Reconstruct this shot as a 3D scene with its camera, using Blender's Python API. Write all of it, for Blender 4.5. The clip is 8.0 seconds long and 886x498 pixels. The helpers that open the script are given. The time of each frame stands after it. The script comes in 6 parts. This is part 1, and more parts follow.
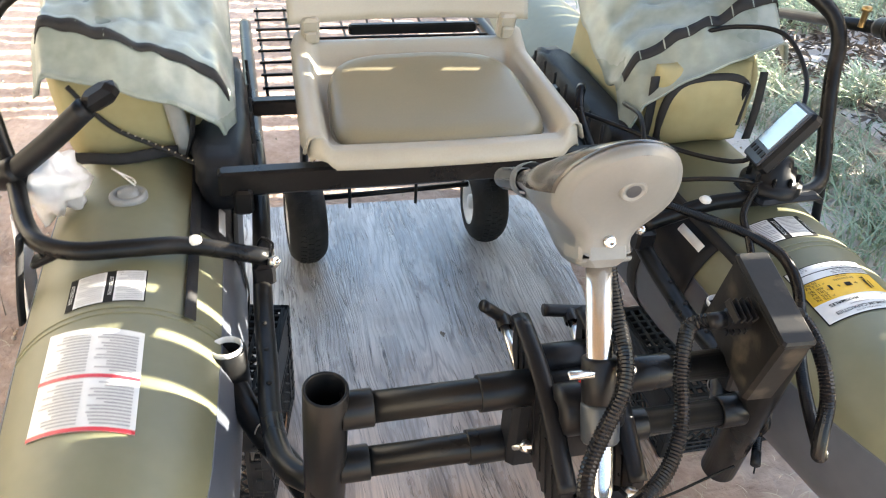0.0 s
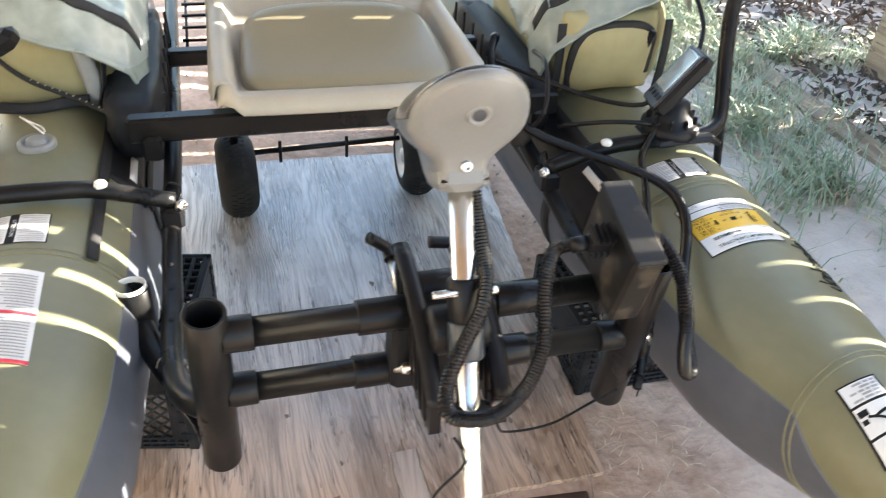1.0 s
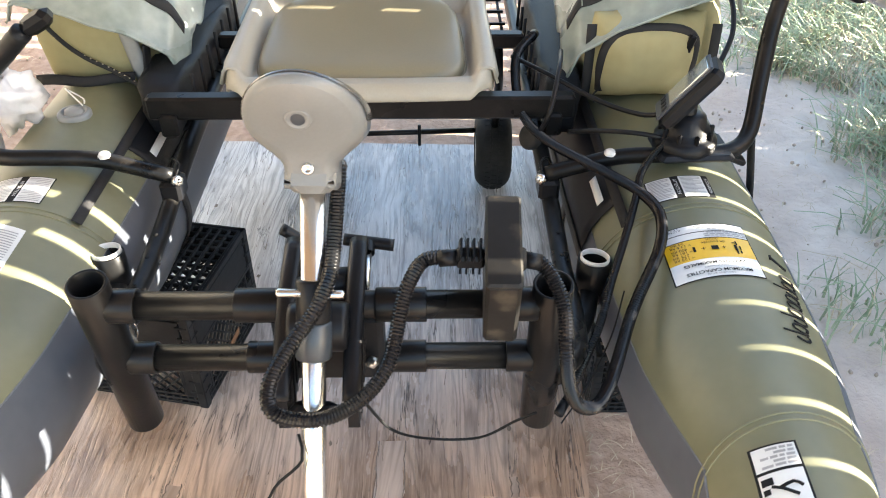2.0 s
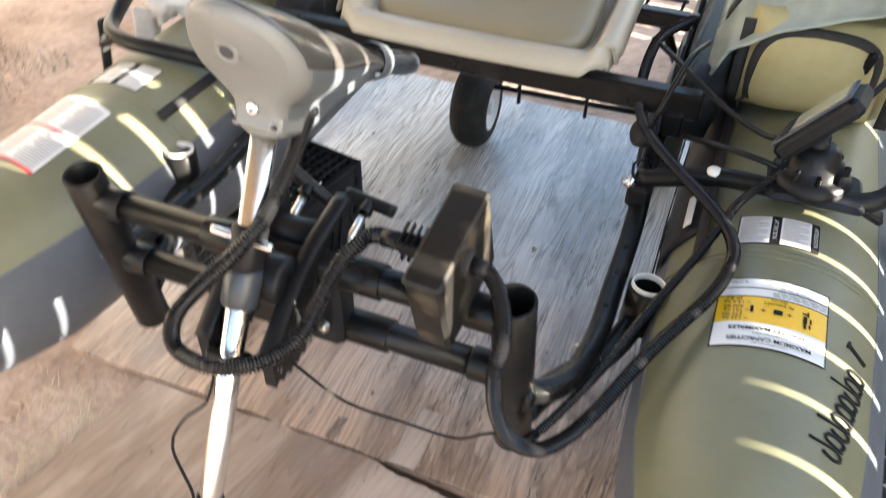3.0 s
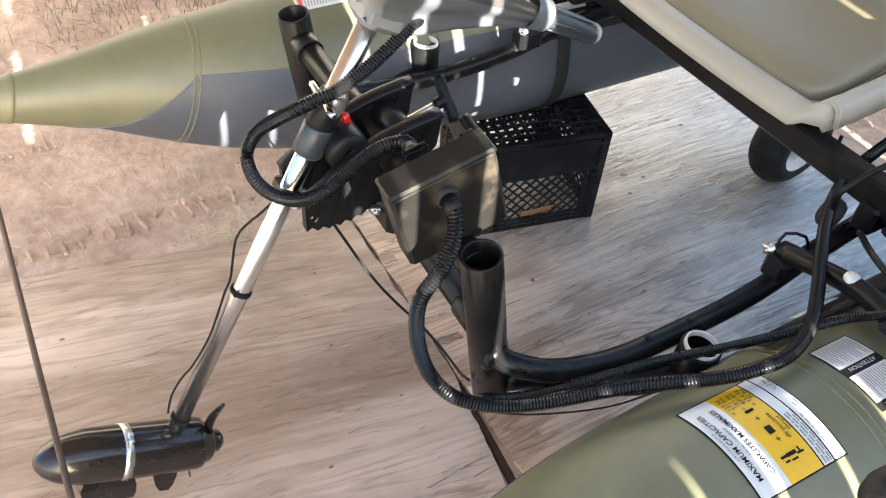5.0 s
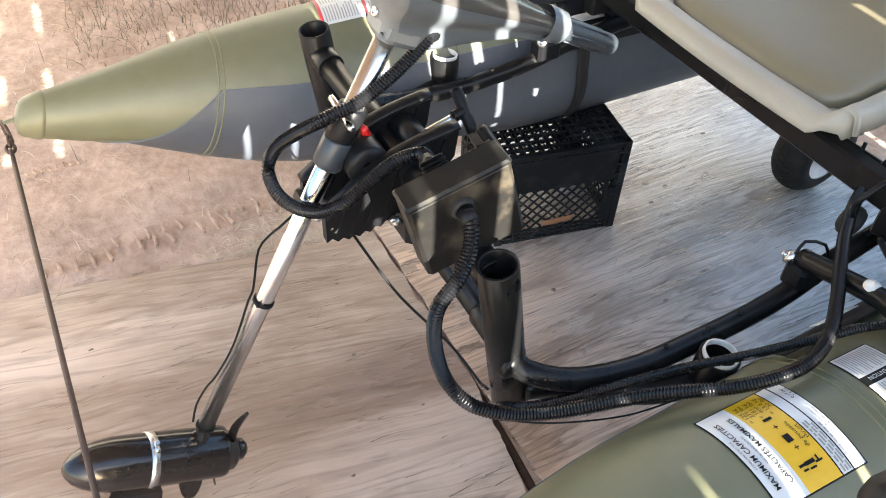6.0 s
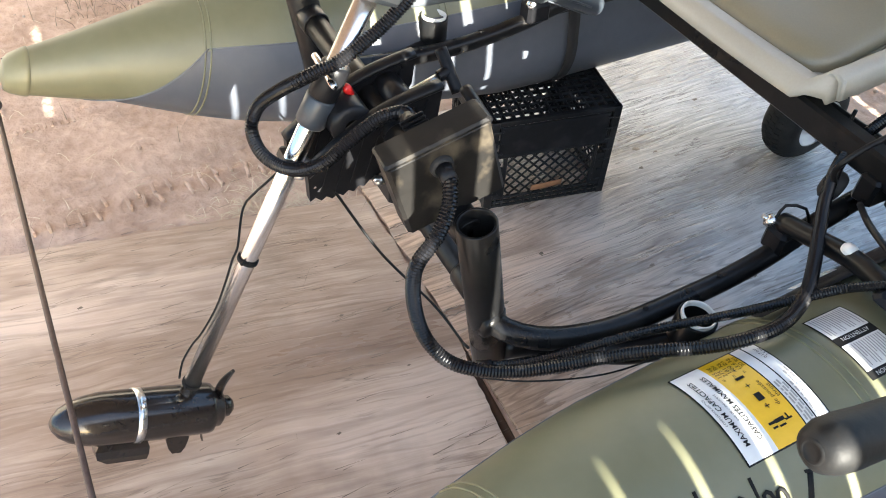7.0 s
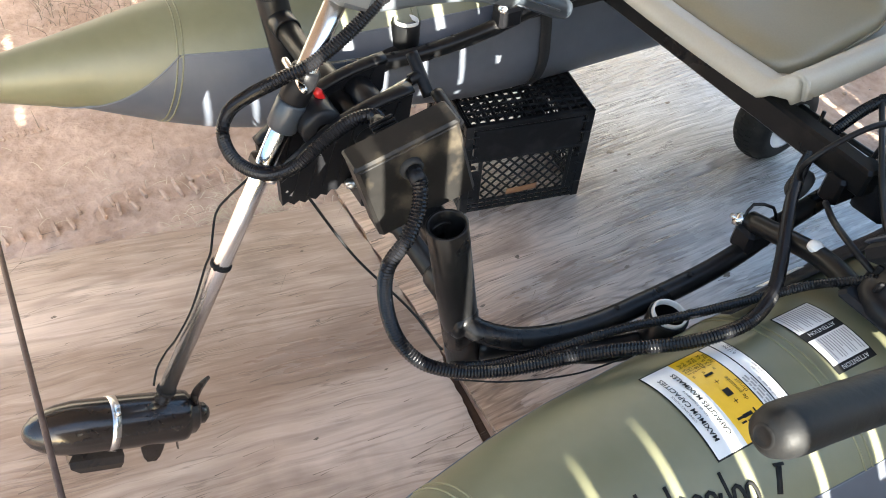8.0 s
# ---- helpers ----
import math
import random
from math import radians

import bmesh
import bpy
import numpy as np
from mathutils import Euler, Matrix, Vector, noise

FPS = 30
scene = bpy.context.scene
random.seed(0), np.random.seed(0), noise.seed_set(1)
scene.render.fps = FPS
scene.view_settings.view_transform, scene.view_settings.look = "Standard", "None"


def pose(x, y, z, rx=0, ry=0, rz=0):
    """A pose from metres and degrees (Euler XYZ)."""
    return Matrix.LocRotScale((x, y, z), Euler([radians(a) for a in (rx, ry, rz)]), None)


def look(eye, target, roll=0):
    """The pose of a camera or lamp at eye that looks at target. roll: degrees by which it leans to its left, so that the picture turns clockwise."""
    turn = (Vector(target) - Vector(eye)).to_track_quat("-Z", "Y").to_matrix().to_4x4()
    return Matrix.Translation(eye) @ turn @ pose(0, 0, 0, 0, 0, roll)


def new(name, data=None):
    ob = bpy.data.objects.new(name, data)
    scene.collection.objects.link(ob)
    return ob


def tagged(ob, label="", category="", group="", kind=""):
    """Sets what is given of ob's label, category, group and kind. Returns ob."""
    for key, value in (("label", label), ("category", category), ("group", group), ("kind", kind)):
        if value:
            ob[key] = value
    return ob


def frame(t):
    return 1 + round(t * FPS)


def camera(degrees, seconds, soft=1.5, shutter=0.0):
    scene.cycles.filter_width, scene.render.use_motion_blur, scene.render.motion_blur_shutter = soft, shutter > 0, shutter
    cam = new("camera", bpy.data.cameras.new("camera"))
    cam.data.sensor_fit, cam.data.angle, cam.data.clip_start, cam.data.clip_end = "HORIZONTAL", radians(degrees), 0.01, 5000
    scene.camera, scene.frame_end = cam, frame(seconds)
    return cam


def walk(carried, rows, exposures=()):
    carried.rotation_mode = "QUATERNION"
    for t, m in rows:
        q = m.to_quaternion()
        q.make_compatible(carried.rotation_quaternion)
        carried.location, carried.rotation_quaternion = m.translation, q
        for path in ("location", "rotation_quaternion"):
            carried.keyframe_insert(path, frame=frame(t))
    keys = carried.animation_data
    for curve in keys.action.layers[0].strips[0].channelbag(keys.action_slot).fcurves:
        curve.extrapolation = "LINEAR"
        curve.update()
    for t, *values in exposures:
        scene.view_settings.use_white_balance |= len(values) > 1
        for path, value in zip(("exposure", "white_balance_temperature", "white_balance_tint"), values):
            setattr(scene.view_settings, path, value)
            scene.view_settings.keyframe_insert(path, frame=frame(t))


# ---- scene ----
cam = camera(57.5, 8.0, 1.0, 0.25)
EXPO, SKY, SUN = 3.44, 0.094, 5.0
LOOK = [(0.0, EXPO, 6600, 9), (1.7, EXPO, 6650, 9), (3.2, EXPO - 0.02, 6800, 10), (5.0, EXPO - 0.16, 6420, 9), (8.0, EXPO - 0.20, 6250, 8)]
PATH = [
    (0, (-0.373, -0.68, 1.418), (0.061, 0.924, 0.305), 3.6),
    (0.3, (-0.372, -0.702, 1.397), (0.026, 0.871, 0.227), 6.0),
    (0.5, (-0.368, -0.716, 1.392), (0.034, 0.804, 0.155), 6.8),
    (0.8, (-0.333, -0.742, 1.4), (0.124, 0.794, 0.203), 5.4),
    (1, (-0.273, -0.773, 1.411), (0.224, 0.769, 0.237), 4.3),
    (1.2, (-0.18, -0.819, 1.424), (0.199, 0.792, 0.301), 1.2),
    (1.5, (-0.026, -0.862, 1.436), (0.145, 0.796, 0.331), -1.4),
    (1.7, (0.052, -0.855, 1.437), (0.134, 0.767, 0.27), -0.6),
    (2.8, (0.351, -0.639, 1.413), (0.008, 0.878, 0.155), -0.0),
    (3, (0.449, -0.636, 1.401), (-0.101, 0.771, 0.09), 1.0),
    (3.2, (0.54, -0.629, 1.409), (-0.036, 0.638, -0.028), 2.7),
    (3.5, (0.626, -0.597, 1.423), (-0.085, 0.602, -0.01), 3.9),
    (3.7, (0.638, -0.558, 1.42), (-0.158, 0.619, 0.013), 2.7),
    (4, (0.651, -0.486, 1.416), (-0.187, 0.613, -0.03), 1.4),
    (4.2, (0.705, -0.442, 1.416), (-0.247, 0.58, -0.015), 3.3),
    (4.5, (0.802, -0.406, 1.42), (-0.296, 0.506, 0.02), 7.1),
    (4.7, (0.83, -0.403, 1.426), (-0.287, 0.474, 0.018), 5.9),
    (5, (0.838, -0.401, 1.437), (-0.364, 0.357, 0.03), 4.9),
    (5.2, (0.84, -0.398, 1.441), (-0.381, 0.357, 0.048), 4.2),
    (6.3, (0.855, -0.397, 1.448), (-0.395, 0.302, 0.052), 2.7),
    (6.5, (0.858, -0.397, 1.446), (-0.386, 0.301, 0.044), 3.0),
    (7, (0.873, -0.384, 1.446), (-0.319, 0.308, -0.003), 3.7),
    (7.5, (0.88, -0.383, 1.447), (-0.309, 0.333, 0.007), 4.3),
    (8, (0.887, -0.377, 1.446), (-0.295, 0.361, 0.011), 4.3),
]
walk(cam, [(t, look(eye, target, roll)) for t, eye, target, roll in PATH], LOOK)

# ---- world and sun ----
SUN_EL, SUN_SLOPE = radians(16.0), -0.070      # height of the sun; its direction lies almost along +x
world = bpy.data.worlds.new("world")
scene.world = world
world.use_nodes = True
wn = world.node_tree.nodes
sky = wn.new("ShaderNodeTexSky")
sky.sky_type = "NISHITA"
sky.sun_disc = False
sky.sun_elevation = SUN_EL
sky.sun_rotation = radians(90) + math.atan(-SUN_SLOPE)
sky.dust_density = 2.0
wn["Background"].inputs[1].default_value = SKY
world.node_tree.links.new(sky.outputs[0], wn["Background"].inputs[0])
sun_data = bpy.data.lights.new("sun", "SUN")
sun_data.energy, sun_data.angle, sun_data.color = SUN, radians(0.18), (1.0, 0.93, 0.80)
sun = new("sun", sun_data)
SUN_DIR = Vector((math.cos(SUN_EL), SUN_SLOPE * math.cos(SUN_EL), math.sin(SUN_EL)))
sun.matrix_world = Matrix.Translation((4, 0, 4)) @ SUN_DIR.to_track_quat("Z", "Y").to_matrix().to_4x4()


# ---- materials ----
def rgb(c):
    return (*c, 1.0)


def mat(name, c1, c2, rough=0.6, metal=0.0, big=3.0, fine=60.0, bump=0.1, stretch=(1, 1, 1), spec=0.5, dirt=None, dirt_amount=0.0, depth=0.002, rvar=0.12):
    """Base colour between c1 and c2 by noise at two scales, roughness that varies, fine relief; dirt: a third colour in blotches."""
    m = bpy.data.materials.new(name)
    m.use_nodes = True
    n, l = m.node_tree.nodes, m.node_tree.links
    b = n["Principled BSDF"]
    co = n.new("ShaderNodeTexCoord")
    mp = n.new("ShaderNodeMapping")
    mp.inputs["Scale"].default_value = stretch
    l.new(co.outputs["Object"], mp.inputs[0])
    nb, nf = n.new("ShaderNodeTexNoise"), n.new("ShaderNodeTexNoise")
    for t, s, d in ((nb, big, 4), (nf, fine, 6)):
        t.inputs["Scale"].default_value, t.inputs["Detail"].default_value = s, d
        l.new(mp.outputs[0], t.inputs["Vector"])
    mixf = n.new("ShaderNodeMath")
    mixf.operation = "MULTIPLY_ADD"
    l.new(nf.outputs[0], mixf.inputs[0])
    mixf.inputs[1].default_value = 0.6
    l.new(nb.outputs[0], mixf.inputs[2])
    ramp = n.new("ShaderNodeMapRange")
    ramp.inputs[1].default_value, ramp.inputs[2].default_value = 0.5, 1.1
    l.new(mixf.outputs[0], ramp.inputs[0])
    mix = n.new("ShaderNodeMix")
    mix.data_type = "RGBA"
    mix.inputs[6].default_value, mix.inputs[7].default_value = rgb(c1), rgb(c2)
    l.new(ramp.outputs[0], mix.inputs[0])
    out = mix.outputs[2]
    if dirt:
        nd = n.new("ShaderNodeTexNoise")
        nd.inputs["Scale"].default_value, nd.inputs["Detail"].default_value = big * 2.3, 8
        l.new(co.outputs["Object"], nd.inputs["Vector"])
        rd = n.new("ShaderNodeMapRange")
        rd.inputs[1].default_value, rd.inputs[2].default_value, rd.inputs[4].default_value = 0.52, 0.72, dirt_amount
        l.new(nd.outputs[0], rd.inputs[0])
        mx = n.new("ShaderNodeMix")
        mx.data_type = "RGBA"
        mx.inputs[7].default_value = rgb(dirt)
        l.new(rd.outputs[0], mx.inputs[0])
        l.new(out, mx.inputs[6])
        out = mx.outputs[2]
    l.new(out, b.inputs["Base Color"])
    rr = n.new("ShaderNodeMapRange")
    rr.inputs[3].default_value, rr.inputs[4].default_value = max(0.02, rough - rvar), min(1, rough + rvar)
    l.new(nb.outputs[0], rr.inputs[0])
    l.new(rr.outputs[0], b.inputs["Roughness"])
    b.inputs["Metallic"].default_value = metal
    b.inputs["Specular IOR Level"].default_value = spec
    if bump:
        bp = n.new("ShaderNodeBump")
        bp.inputs["Strength"].default_value, bp.inputs["Distance"].default_value = bump, depth
        l.new(mixf.outputs[0], bp.inputs["Height"])
        l.new(bp.outputs[0], b.inputs["Normal"])
    return m


def wood_mat(name, c1, c2, c3, grain=45.0, sheet=0.0, front_tint=None, rings=16.0, ring_dark=0.5, rough=0.5, turn=0.0, fibres=0.5, spec=0.5, cracks=0.9):
    """Weathered plywood: contour-like growth rings drawn out along y, fine fibres, thin open cracks, stains and bleached patches."""
    m = bpy.data.materials.new(name)
    m.use_nodes = True
    n, l = m.node_tree.nodes, m.node_tree.links
    b = n["Principled BSDF"]
    co = n.new("ShaderNodeTexCoord")
    shift = n.new("ShaderNodeMapping")
    shift.inputs["Location"].default_value = (sheet, sheet * 2, 0)
    shift.inputs["Rotation"].default_value = (0, 0, radians(turn))
    l.new(co.outputs["Object"], shift.inputs[0])
    warp = n.new("ShaderNodeTexNoise")
    warp.inputs["Scale"].default_value, warp.inputs["Detail"].default_value = 3.0, 3
    l.new(shift.outputs[0], warp.inputs["Vector"])
    sc = n.new("ShaderNodeVectorMath")
    sc.operation = "MULTIPLY"
    sc.inputs[1].default_value = (0.040, 0.0, 0.0)
    l.new(warp.outputs["Color"], sc.inputs[0])
    ad = n.new("ShaderNodeVectorMath")
    l.new(shift.outputs[0], ad.inputs[0])
    l.new(sc.outputs[0], ad.inputs[1])

    def streaks(scale, along, detail, rough_=0.6, off=0.0):
        mp = n.new("ShaderNodeMapping")
        mp.inputs["Scale"].default_value = (1, along, 1)
        mp.inputs["Location"].default_value = (off, 0.7 * off, 0)
        l.new(ad.outputs[0], mp.inputs[0])
        t = n.new("ShaderNodeTexNoise")
        t.inputs["Scale"].default_value, t.inputs["Detail"].default_value, t.inputs["Roughness"].default_value = scale, detail, rough_
        l.new(mp.outputs[0], t.inputs["Vector"])
        return t.outputs[0]

    def ranged(src, a, b_, lo=0.0, hi=1.0):
        r = n.new("ShaderNodeMapRange")
        r.inputs[1].default_value, r.inputs[2].default_value, r.inputs[3].default_value, r.inputs[4].default_value = a, b_, lo, hi
        l.new(src, r.inputs[0])
        return r.outputs[0]

    def math_(op, a, b_):
        q = n.new("ShaderNodeMath")
        q.operation = op
        for k, v in enumerate((a, b_)):
            if isinstance(v, (int, float)):
                q.inputs[k].default_value = v
            else:
                l.new(v, q.inputs[k])
        return q.outputs[0]

    def blend(fac, a, colour, mode="MIX"):
        q = n.new("ShaderNodeMix")
        q.data_type, q.blend_type = "RGBA", mode
        l.new(fac, q.inputs[0])
        if isinstance(a, tuple):
            q.inputs[6].default_value = rgb(a)
        else:
            l.new(a, q.inputs[6])
        q.inputs[7].default_value = rgb(colour)
        return q.outputs[2]

    broad = streaks(grain * 0.07, 0.22, 6, 0.6)
    fibre = streaks(grain, 0.045, 8, 0.65, 2.0)
    fine = streaks(grain * 2.6, 0.06, 5, 0.6, 5.0)
    field = streaks(4.6, 0.075, 3, 0.45, 9.0)              # the height field whose contours are the rings
    ring = math_("PINGPONG", math_("MULTIPLY", field, rings), 0.5)
    out = blend(ranged(broad, 0.40, 0.60), c1, c2)
    spot = n.new("ShaderNodeTexNoise")
    spot.inputs["Scale"].default_value, spot.inputs["Detail"].default_value = 4.5, 8
    l.new(shift.outputs[0], spot.inputs["Vector"])
    out = blend(ranged(spot.outputs[0], 0.54, 0.72, 0.0, 0.55), out, tuple(0.50 * v for v in c1))
    late = math_("MULTIPLY", ranged(ring, 0.04, 0.24, ring_dark, 0.0), ranged(streaks(9.0, 0.25, 4, 0.6, 31.0), 0.36, 0.58, 0.15, 1.0))
    out = blend(late, out, c3)
    out = blend(ranged(fibre, 0.34, 0.54, fibres, 0.0), out, c3)
    out = blend(ranged(fine, 0.53, 0.66, 0.0, 0.6 * fibres), out, tuple(min(0.8, 1.35 * v) for v in c2))
    edge = math_("ABSOLUTE", math_("SUBTRACT", streaks(grain * 0.42, 0.05, 5, 0.55, 14.0), 0.5), 0.0)
    crack = math_("MULTIPLY", ranged(edge, 0.002, 0.015, cracks, 0.0), ranged(streaks(6.0, 0.5, 4, 0.6, 21.0), 0.46, 0.56))
    out = blend(crack, out, tuple(0.5 * v for v in c3))
    if front_tint:                                             # browner tint multiplied in towards the front edge
        sp = n.new("ShaderNodeSeparateXYZ")
        l.new(co.outputs["Object"], sp.inputs[0])
        wz = math_("ADD", sp.outputs[1], math_("MULTIPLY", spot.outputs[0], -0.9))
        out = blend(ranged(wz, -0.18, 0.62, 1.0, 0.0), out, front_tint, "MULTIPLY")
    l.new(out, b.inputs["Base Color"])
    l.new(ranged(broad, 0.3, 0.7, rough - 0.10, rough + 0.14), b.inputs["Roughness"])
    b.inputs["Specular IOR Level"].default_value = spec
    bp = n.new("ShaderNodeBump")
    bp.inputs["Strength"].default_value, bp.inputs["Distance"].default_value = 0.4, 0.003
    l.new(math_("SUBTRACT", math_("ADD", fibre, math_("MULTIPLY", fine, 0.5)), math_("ADD", math_("MULTIPLY", crack, 0.8), math_("MULTIPLY", late, 0.6))), bp.inputs["Height"])
    l.new(bp.outputs[0], b.inputs["Normal"])
    return m


def fabric_mat(name, c1, c2, rough=0.75, weave=900.0, spec=0.3, bump=0.25):
    m = mat(name, c1, c2, rough, 0, 5.0, 40.0, 0, spec=spec)
    n, l = m.node_tree.nodes, m.node_tree.links
    co = n.new("ShaderNodeTexCoord")
    ck = n.new("ShaderNodeTexNoise")
    ck.inputs["Scale"].default_value, ck.inputs["Detail"].default_value = weave, 2
    l.new(co.outputs["Object"], ck.inputs["Vector"])
    bp = n.new("ShaderNodeBump")
    bp.inputs["Strength"].default_value, bp.inputs["Distance"].default_value = bump, 0.0008
    l.new(ck.outputs[0], bp.inputs["Height"])
    l.new(bp.outputs[0], n["Principled BSDF"].inputs["Normal"])
    return m


OLIVE = fabric_mat("olive_coated_fabric", (0.127, 0.126, 0.071), (0.160, 0.158, 0.094), 0.46, 1400, 0.60, 0.10)
GREY_PVC = fabric_mat("grey_pvc_fabric", (0.062, 0.070, 0.086), (0.084, 0.092, 0.111), 0.45, 1400, 0.45, 0.10)
SEAM = mat("welded_seam_olive", (0.150, 0.145, 0.080), (0.19, 0.183, 0.105), 0.4, bump=0.1)
SEAM_GREY = mat("welded_seam_grey", (0.10, 0.11, 0.13), (0.14, 0.15, 0.175), 0.4, bump=0.1)
BLACK_PIPE = mat("black_painted_pipe", (0.0045, 0.0045, 0.005), (0.009, 0.009, 0.009), 0.30, 0, 6, 120, 0.15, spec=0.20, dirt=(0.07, 0.06, 0.05), dirt_amount=0.10)
BLACK_TUBE = mat("black_powder_coated_steel", (0.0045, 0.0045, 0.005), (0.009, 0.009, 0.009), 0.30, 0, 8, 200, 0.12, spec=0.20, dirt=(0.10, 0.085, 0.07), dirt_amount=0.12)
BLACK_PLASTIC = mat("black_plastic", (0.005, 0.005, 0.006), (0.010, 0.010, 0.011), 0.36, 0, 8, 150, 0.1, spec=0.19)
DUSTY_BLACK = mat("dusty_black_plastic", (0.005, 0.0055, 0.007), (0.011, 0.012, 0.014), 0.42, 0, 7, 90, 0.2, spec=0.19, dirt=(0.06, 0.06, 0.065), dirt_amount=0.3)
BOX_BLACK = mat("dusty_black_box", (0.006, 0.0055, 0.005), (0.012, 0.011, 0.010), 0.5, 0, 9, 90, 0.15, dirt=(0.13, 0.105, 0.072), dirt_amount=0.5, spec=0.25)
CONDUIT = mat("black_split_conduit", (0.006, 0.006, 0.007), (0.010, 0.010, 0.011), 0.24, 0, 20, 200, 0.05, spec=0.24)
GRIP_RUBBER = mat("dark_grip_rubber", (0.006, 0.006, 0.006), (0.012, 0.012, 0.012), 0.55, 0, 10, 140, 0.3, spec=0.2)
RUBBER = mat("black_rubber", (0.010, 0.010, 0.010), (0.020, 0.020, 0.020), 0.7, 0, 10, 140, 0.3, dirt=(0.07, 0.065, 0.06), dirt_amount=0.25, spec=0.25)
CHROME = mat("stainless_steel", (0.74, 0.73, 0.71), (0.84, 0.83, 0.81), 0.24, 1.0, 10, 160, 0.04, rvar=0.06)
BRIGHT = mat("zinc_plated_steel", (0.55, 0.54, 0.52), (0.70, 0.69, 0.67), 0.28, 1.0, 14, 120, 0.05, rvar=0.08)
WHITE_PVC = mat("white_pvc", (0.62, 0.60, 0.56), (0.75, 0.74, 0.70), 0.4, 0, 20, 120, 0.06, dirt=(0.35, 0.32, 0.27), dirt_amount=0.4)
HEAD_GREY = mat("warm_grey_plastic", (0.138, 0.142, 0.141), (0.164, 0.168, 0.166), 0.42, 0, 5, 240, 0.05, dirt=(0.22, 0.215, 0.20), dirt_amount=0.2)
LID_DARK = mat("dark_grey_glossy_plastic", (0.045, 0.042, 0.04), (0.07, 0.065, 0.06), 0.12, 0, 5, 200, 0.04)
# darker, cooler copy of the head's grey: the side's shade is in the colour
HEAD_SHADED = mat("shaded_grey_plastic", (0.072, 0.082, 0.092), (0.094, 0.104, 0.114), 0.36, 0, 5, 220, 0.05)
SLATE = mat("slate_blue_grey_plastic", (0.022, 0.028, 0.036), (0.036, 0.043, 0.052), 0.34, 0, 6, 180, 0.06)
BEIGE = mat("beige_moulded_plastic", (0.305, 0.28, 0.23), (0.355, 0.33, 0.272), 0.42, 0, 4, 260, 0.08, dirt=(0.24, 0.21, 0.165), dirt_amount=0.2)
VINYL = mat("tan_vinyl_upholstery", (0.158, 0.137, 0.088), (0.195, 0.168, 0.108), 0.36, 0, 5, 320, 0.22, depth=0.001)
KHAKI = fabric_mat("khaki_bag_fabric", (0.27, 0.235, 0.115), (0.335, 0.295, 0.155), 0.7, 1100, 0.35, 0.4)
SAGE = fabric_mat("pale_sage_coated_fabric", (0.165, 0.195, 0.175), (0.30, 0.335, 0.30), 0.30, 1100, 0.5, 0.25)
WEBBING = fabric_mat("black_webbing", (0.012, 0.012, 0.013), (0.026, 0.025, 0.025), 0.7, 1500, 0.3, 0.4)
BLACK_CLOTH = fabric_mat("black_nylon_cloth", (0.006, 0.0065, 0.008), (0.012, 0.013, 0.016), 0.55, 1200, 0.22, 0.4)
LABEL_WHITE = mat("white_vinyl_label", (0.62, 0.62, 0.60), (0.70, 0.70, 0.68), 0.35, 0, 8, 120, 0)
LABEL_YELLOW = mat("yellow_vinyl_label", (0.68, 0.40, 0.010), (0.76, 0.46, 0.02), 0.35, 0, 8, 120, 0)
INK = mat("black_print", (0.008, 0.008, 0.008), (0.016, 0.016, 0.016), 0.7, 0, 30, 200, 0, spec=0.15)
INK_GREY = mat("grey_print", (0.28, 0.28, 0.28), (0.36, 0.36, 0.36), 0.4, 0, 30, 200, 0)
INK_RED = mat("red_print", (0.45, 0.02, 0.03), (0.55, 0.04, 0.05), 0.4, 0, 30, 200, 0)
RED_PLASTIC = mat("red_plastic", (0.45, 0.012, 0.012), (0.55, 0.02, 0.02), 0.35, 0, 30, 200, 0.05)
MOTOR_BLACK = mat("glossy_dark_brown_black_paint", (0.014, 0.011, 0.010), (0.022, 0.017, 0.015), 0.16, 0, 8, 120, 0.04, rvar=0.06)
RUST = mat("weathered_rusty_wire", (0.07, 0.045, 0.035), (0.13, 0.09, 0.07), 0.6, 0.5, 40, 200, 0.3)
SCREEN = mat("grey_reflective_display", (0.42, 0.45, 0.45), (0.48, 0.51, 0.51), 0.10, 0.7, 5, 50, 0, rvar=0.02)
BLUE_EDGE = mat("dark_blue_plastic", (0.018, 0.022, 0.032), (0.03, 0.036, 0.05), 0.3, 0, 10, 120, 0.05)
PLY_GREY = wood_mat("grey_weathered_plywood", (0.345, 0.325, 0.308), (0.68, 0.652, 0.628), (0.10, 0.080, 0.068), 80.0, front_tint=(0.93, 0.67, 0.50), rings=46.0, ring_dark=0.50, rough=0.27, fibres=0.50, spec=1.0)
PLY_BROWN = wood_mat("brown_weathered_plywood", (0.30, 0.208, 0.154), (0.62, 0.487, 0.398), (0.17, 0.098, 0.064), 50.0, 3.7, rings=24.0, ring_dark=0.42, turn=11.0, fibres=0.24, cracks=0.45, rough=0.36, spec=0.9)
BOUNCE_STUCCO = mat("bounce_wall_stucco", (0.250, 0.232, 0.203), (0.32, 0.297, 0.260), 0.9, 0, 2, 40, 0.5, depth=0.006)
OLD_BOARD = wood_mat("rough_old_timber", (0.30, 0.23, 0.16), (0.40, 0.31, 0.22), (0.12, 0.085, 0.06), 30.0, 9.1)
DARK_STICK = mat("dark_rotten_wood", (0.035, 0.018, 0.010), (0.075, 0.040, 0.022), 0.85, 0, 12, 80, 0.5)
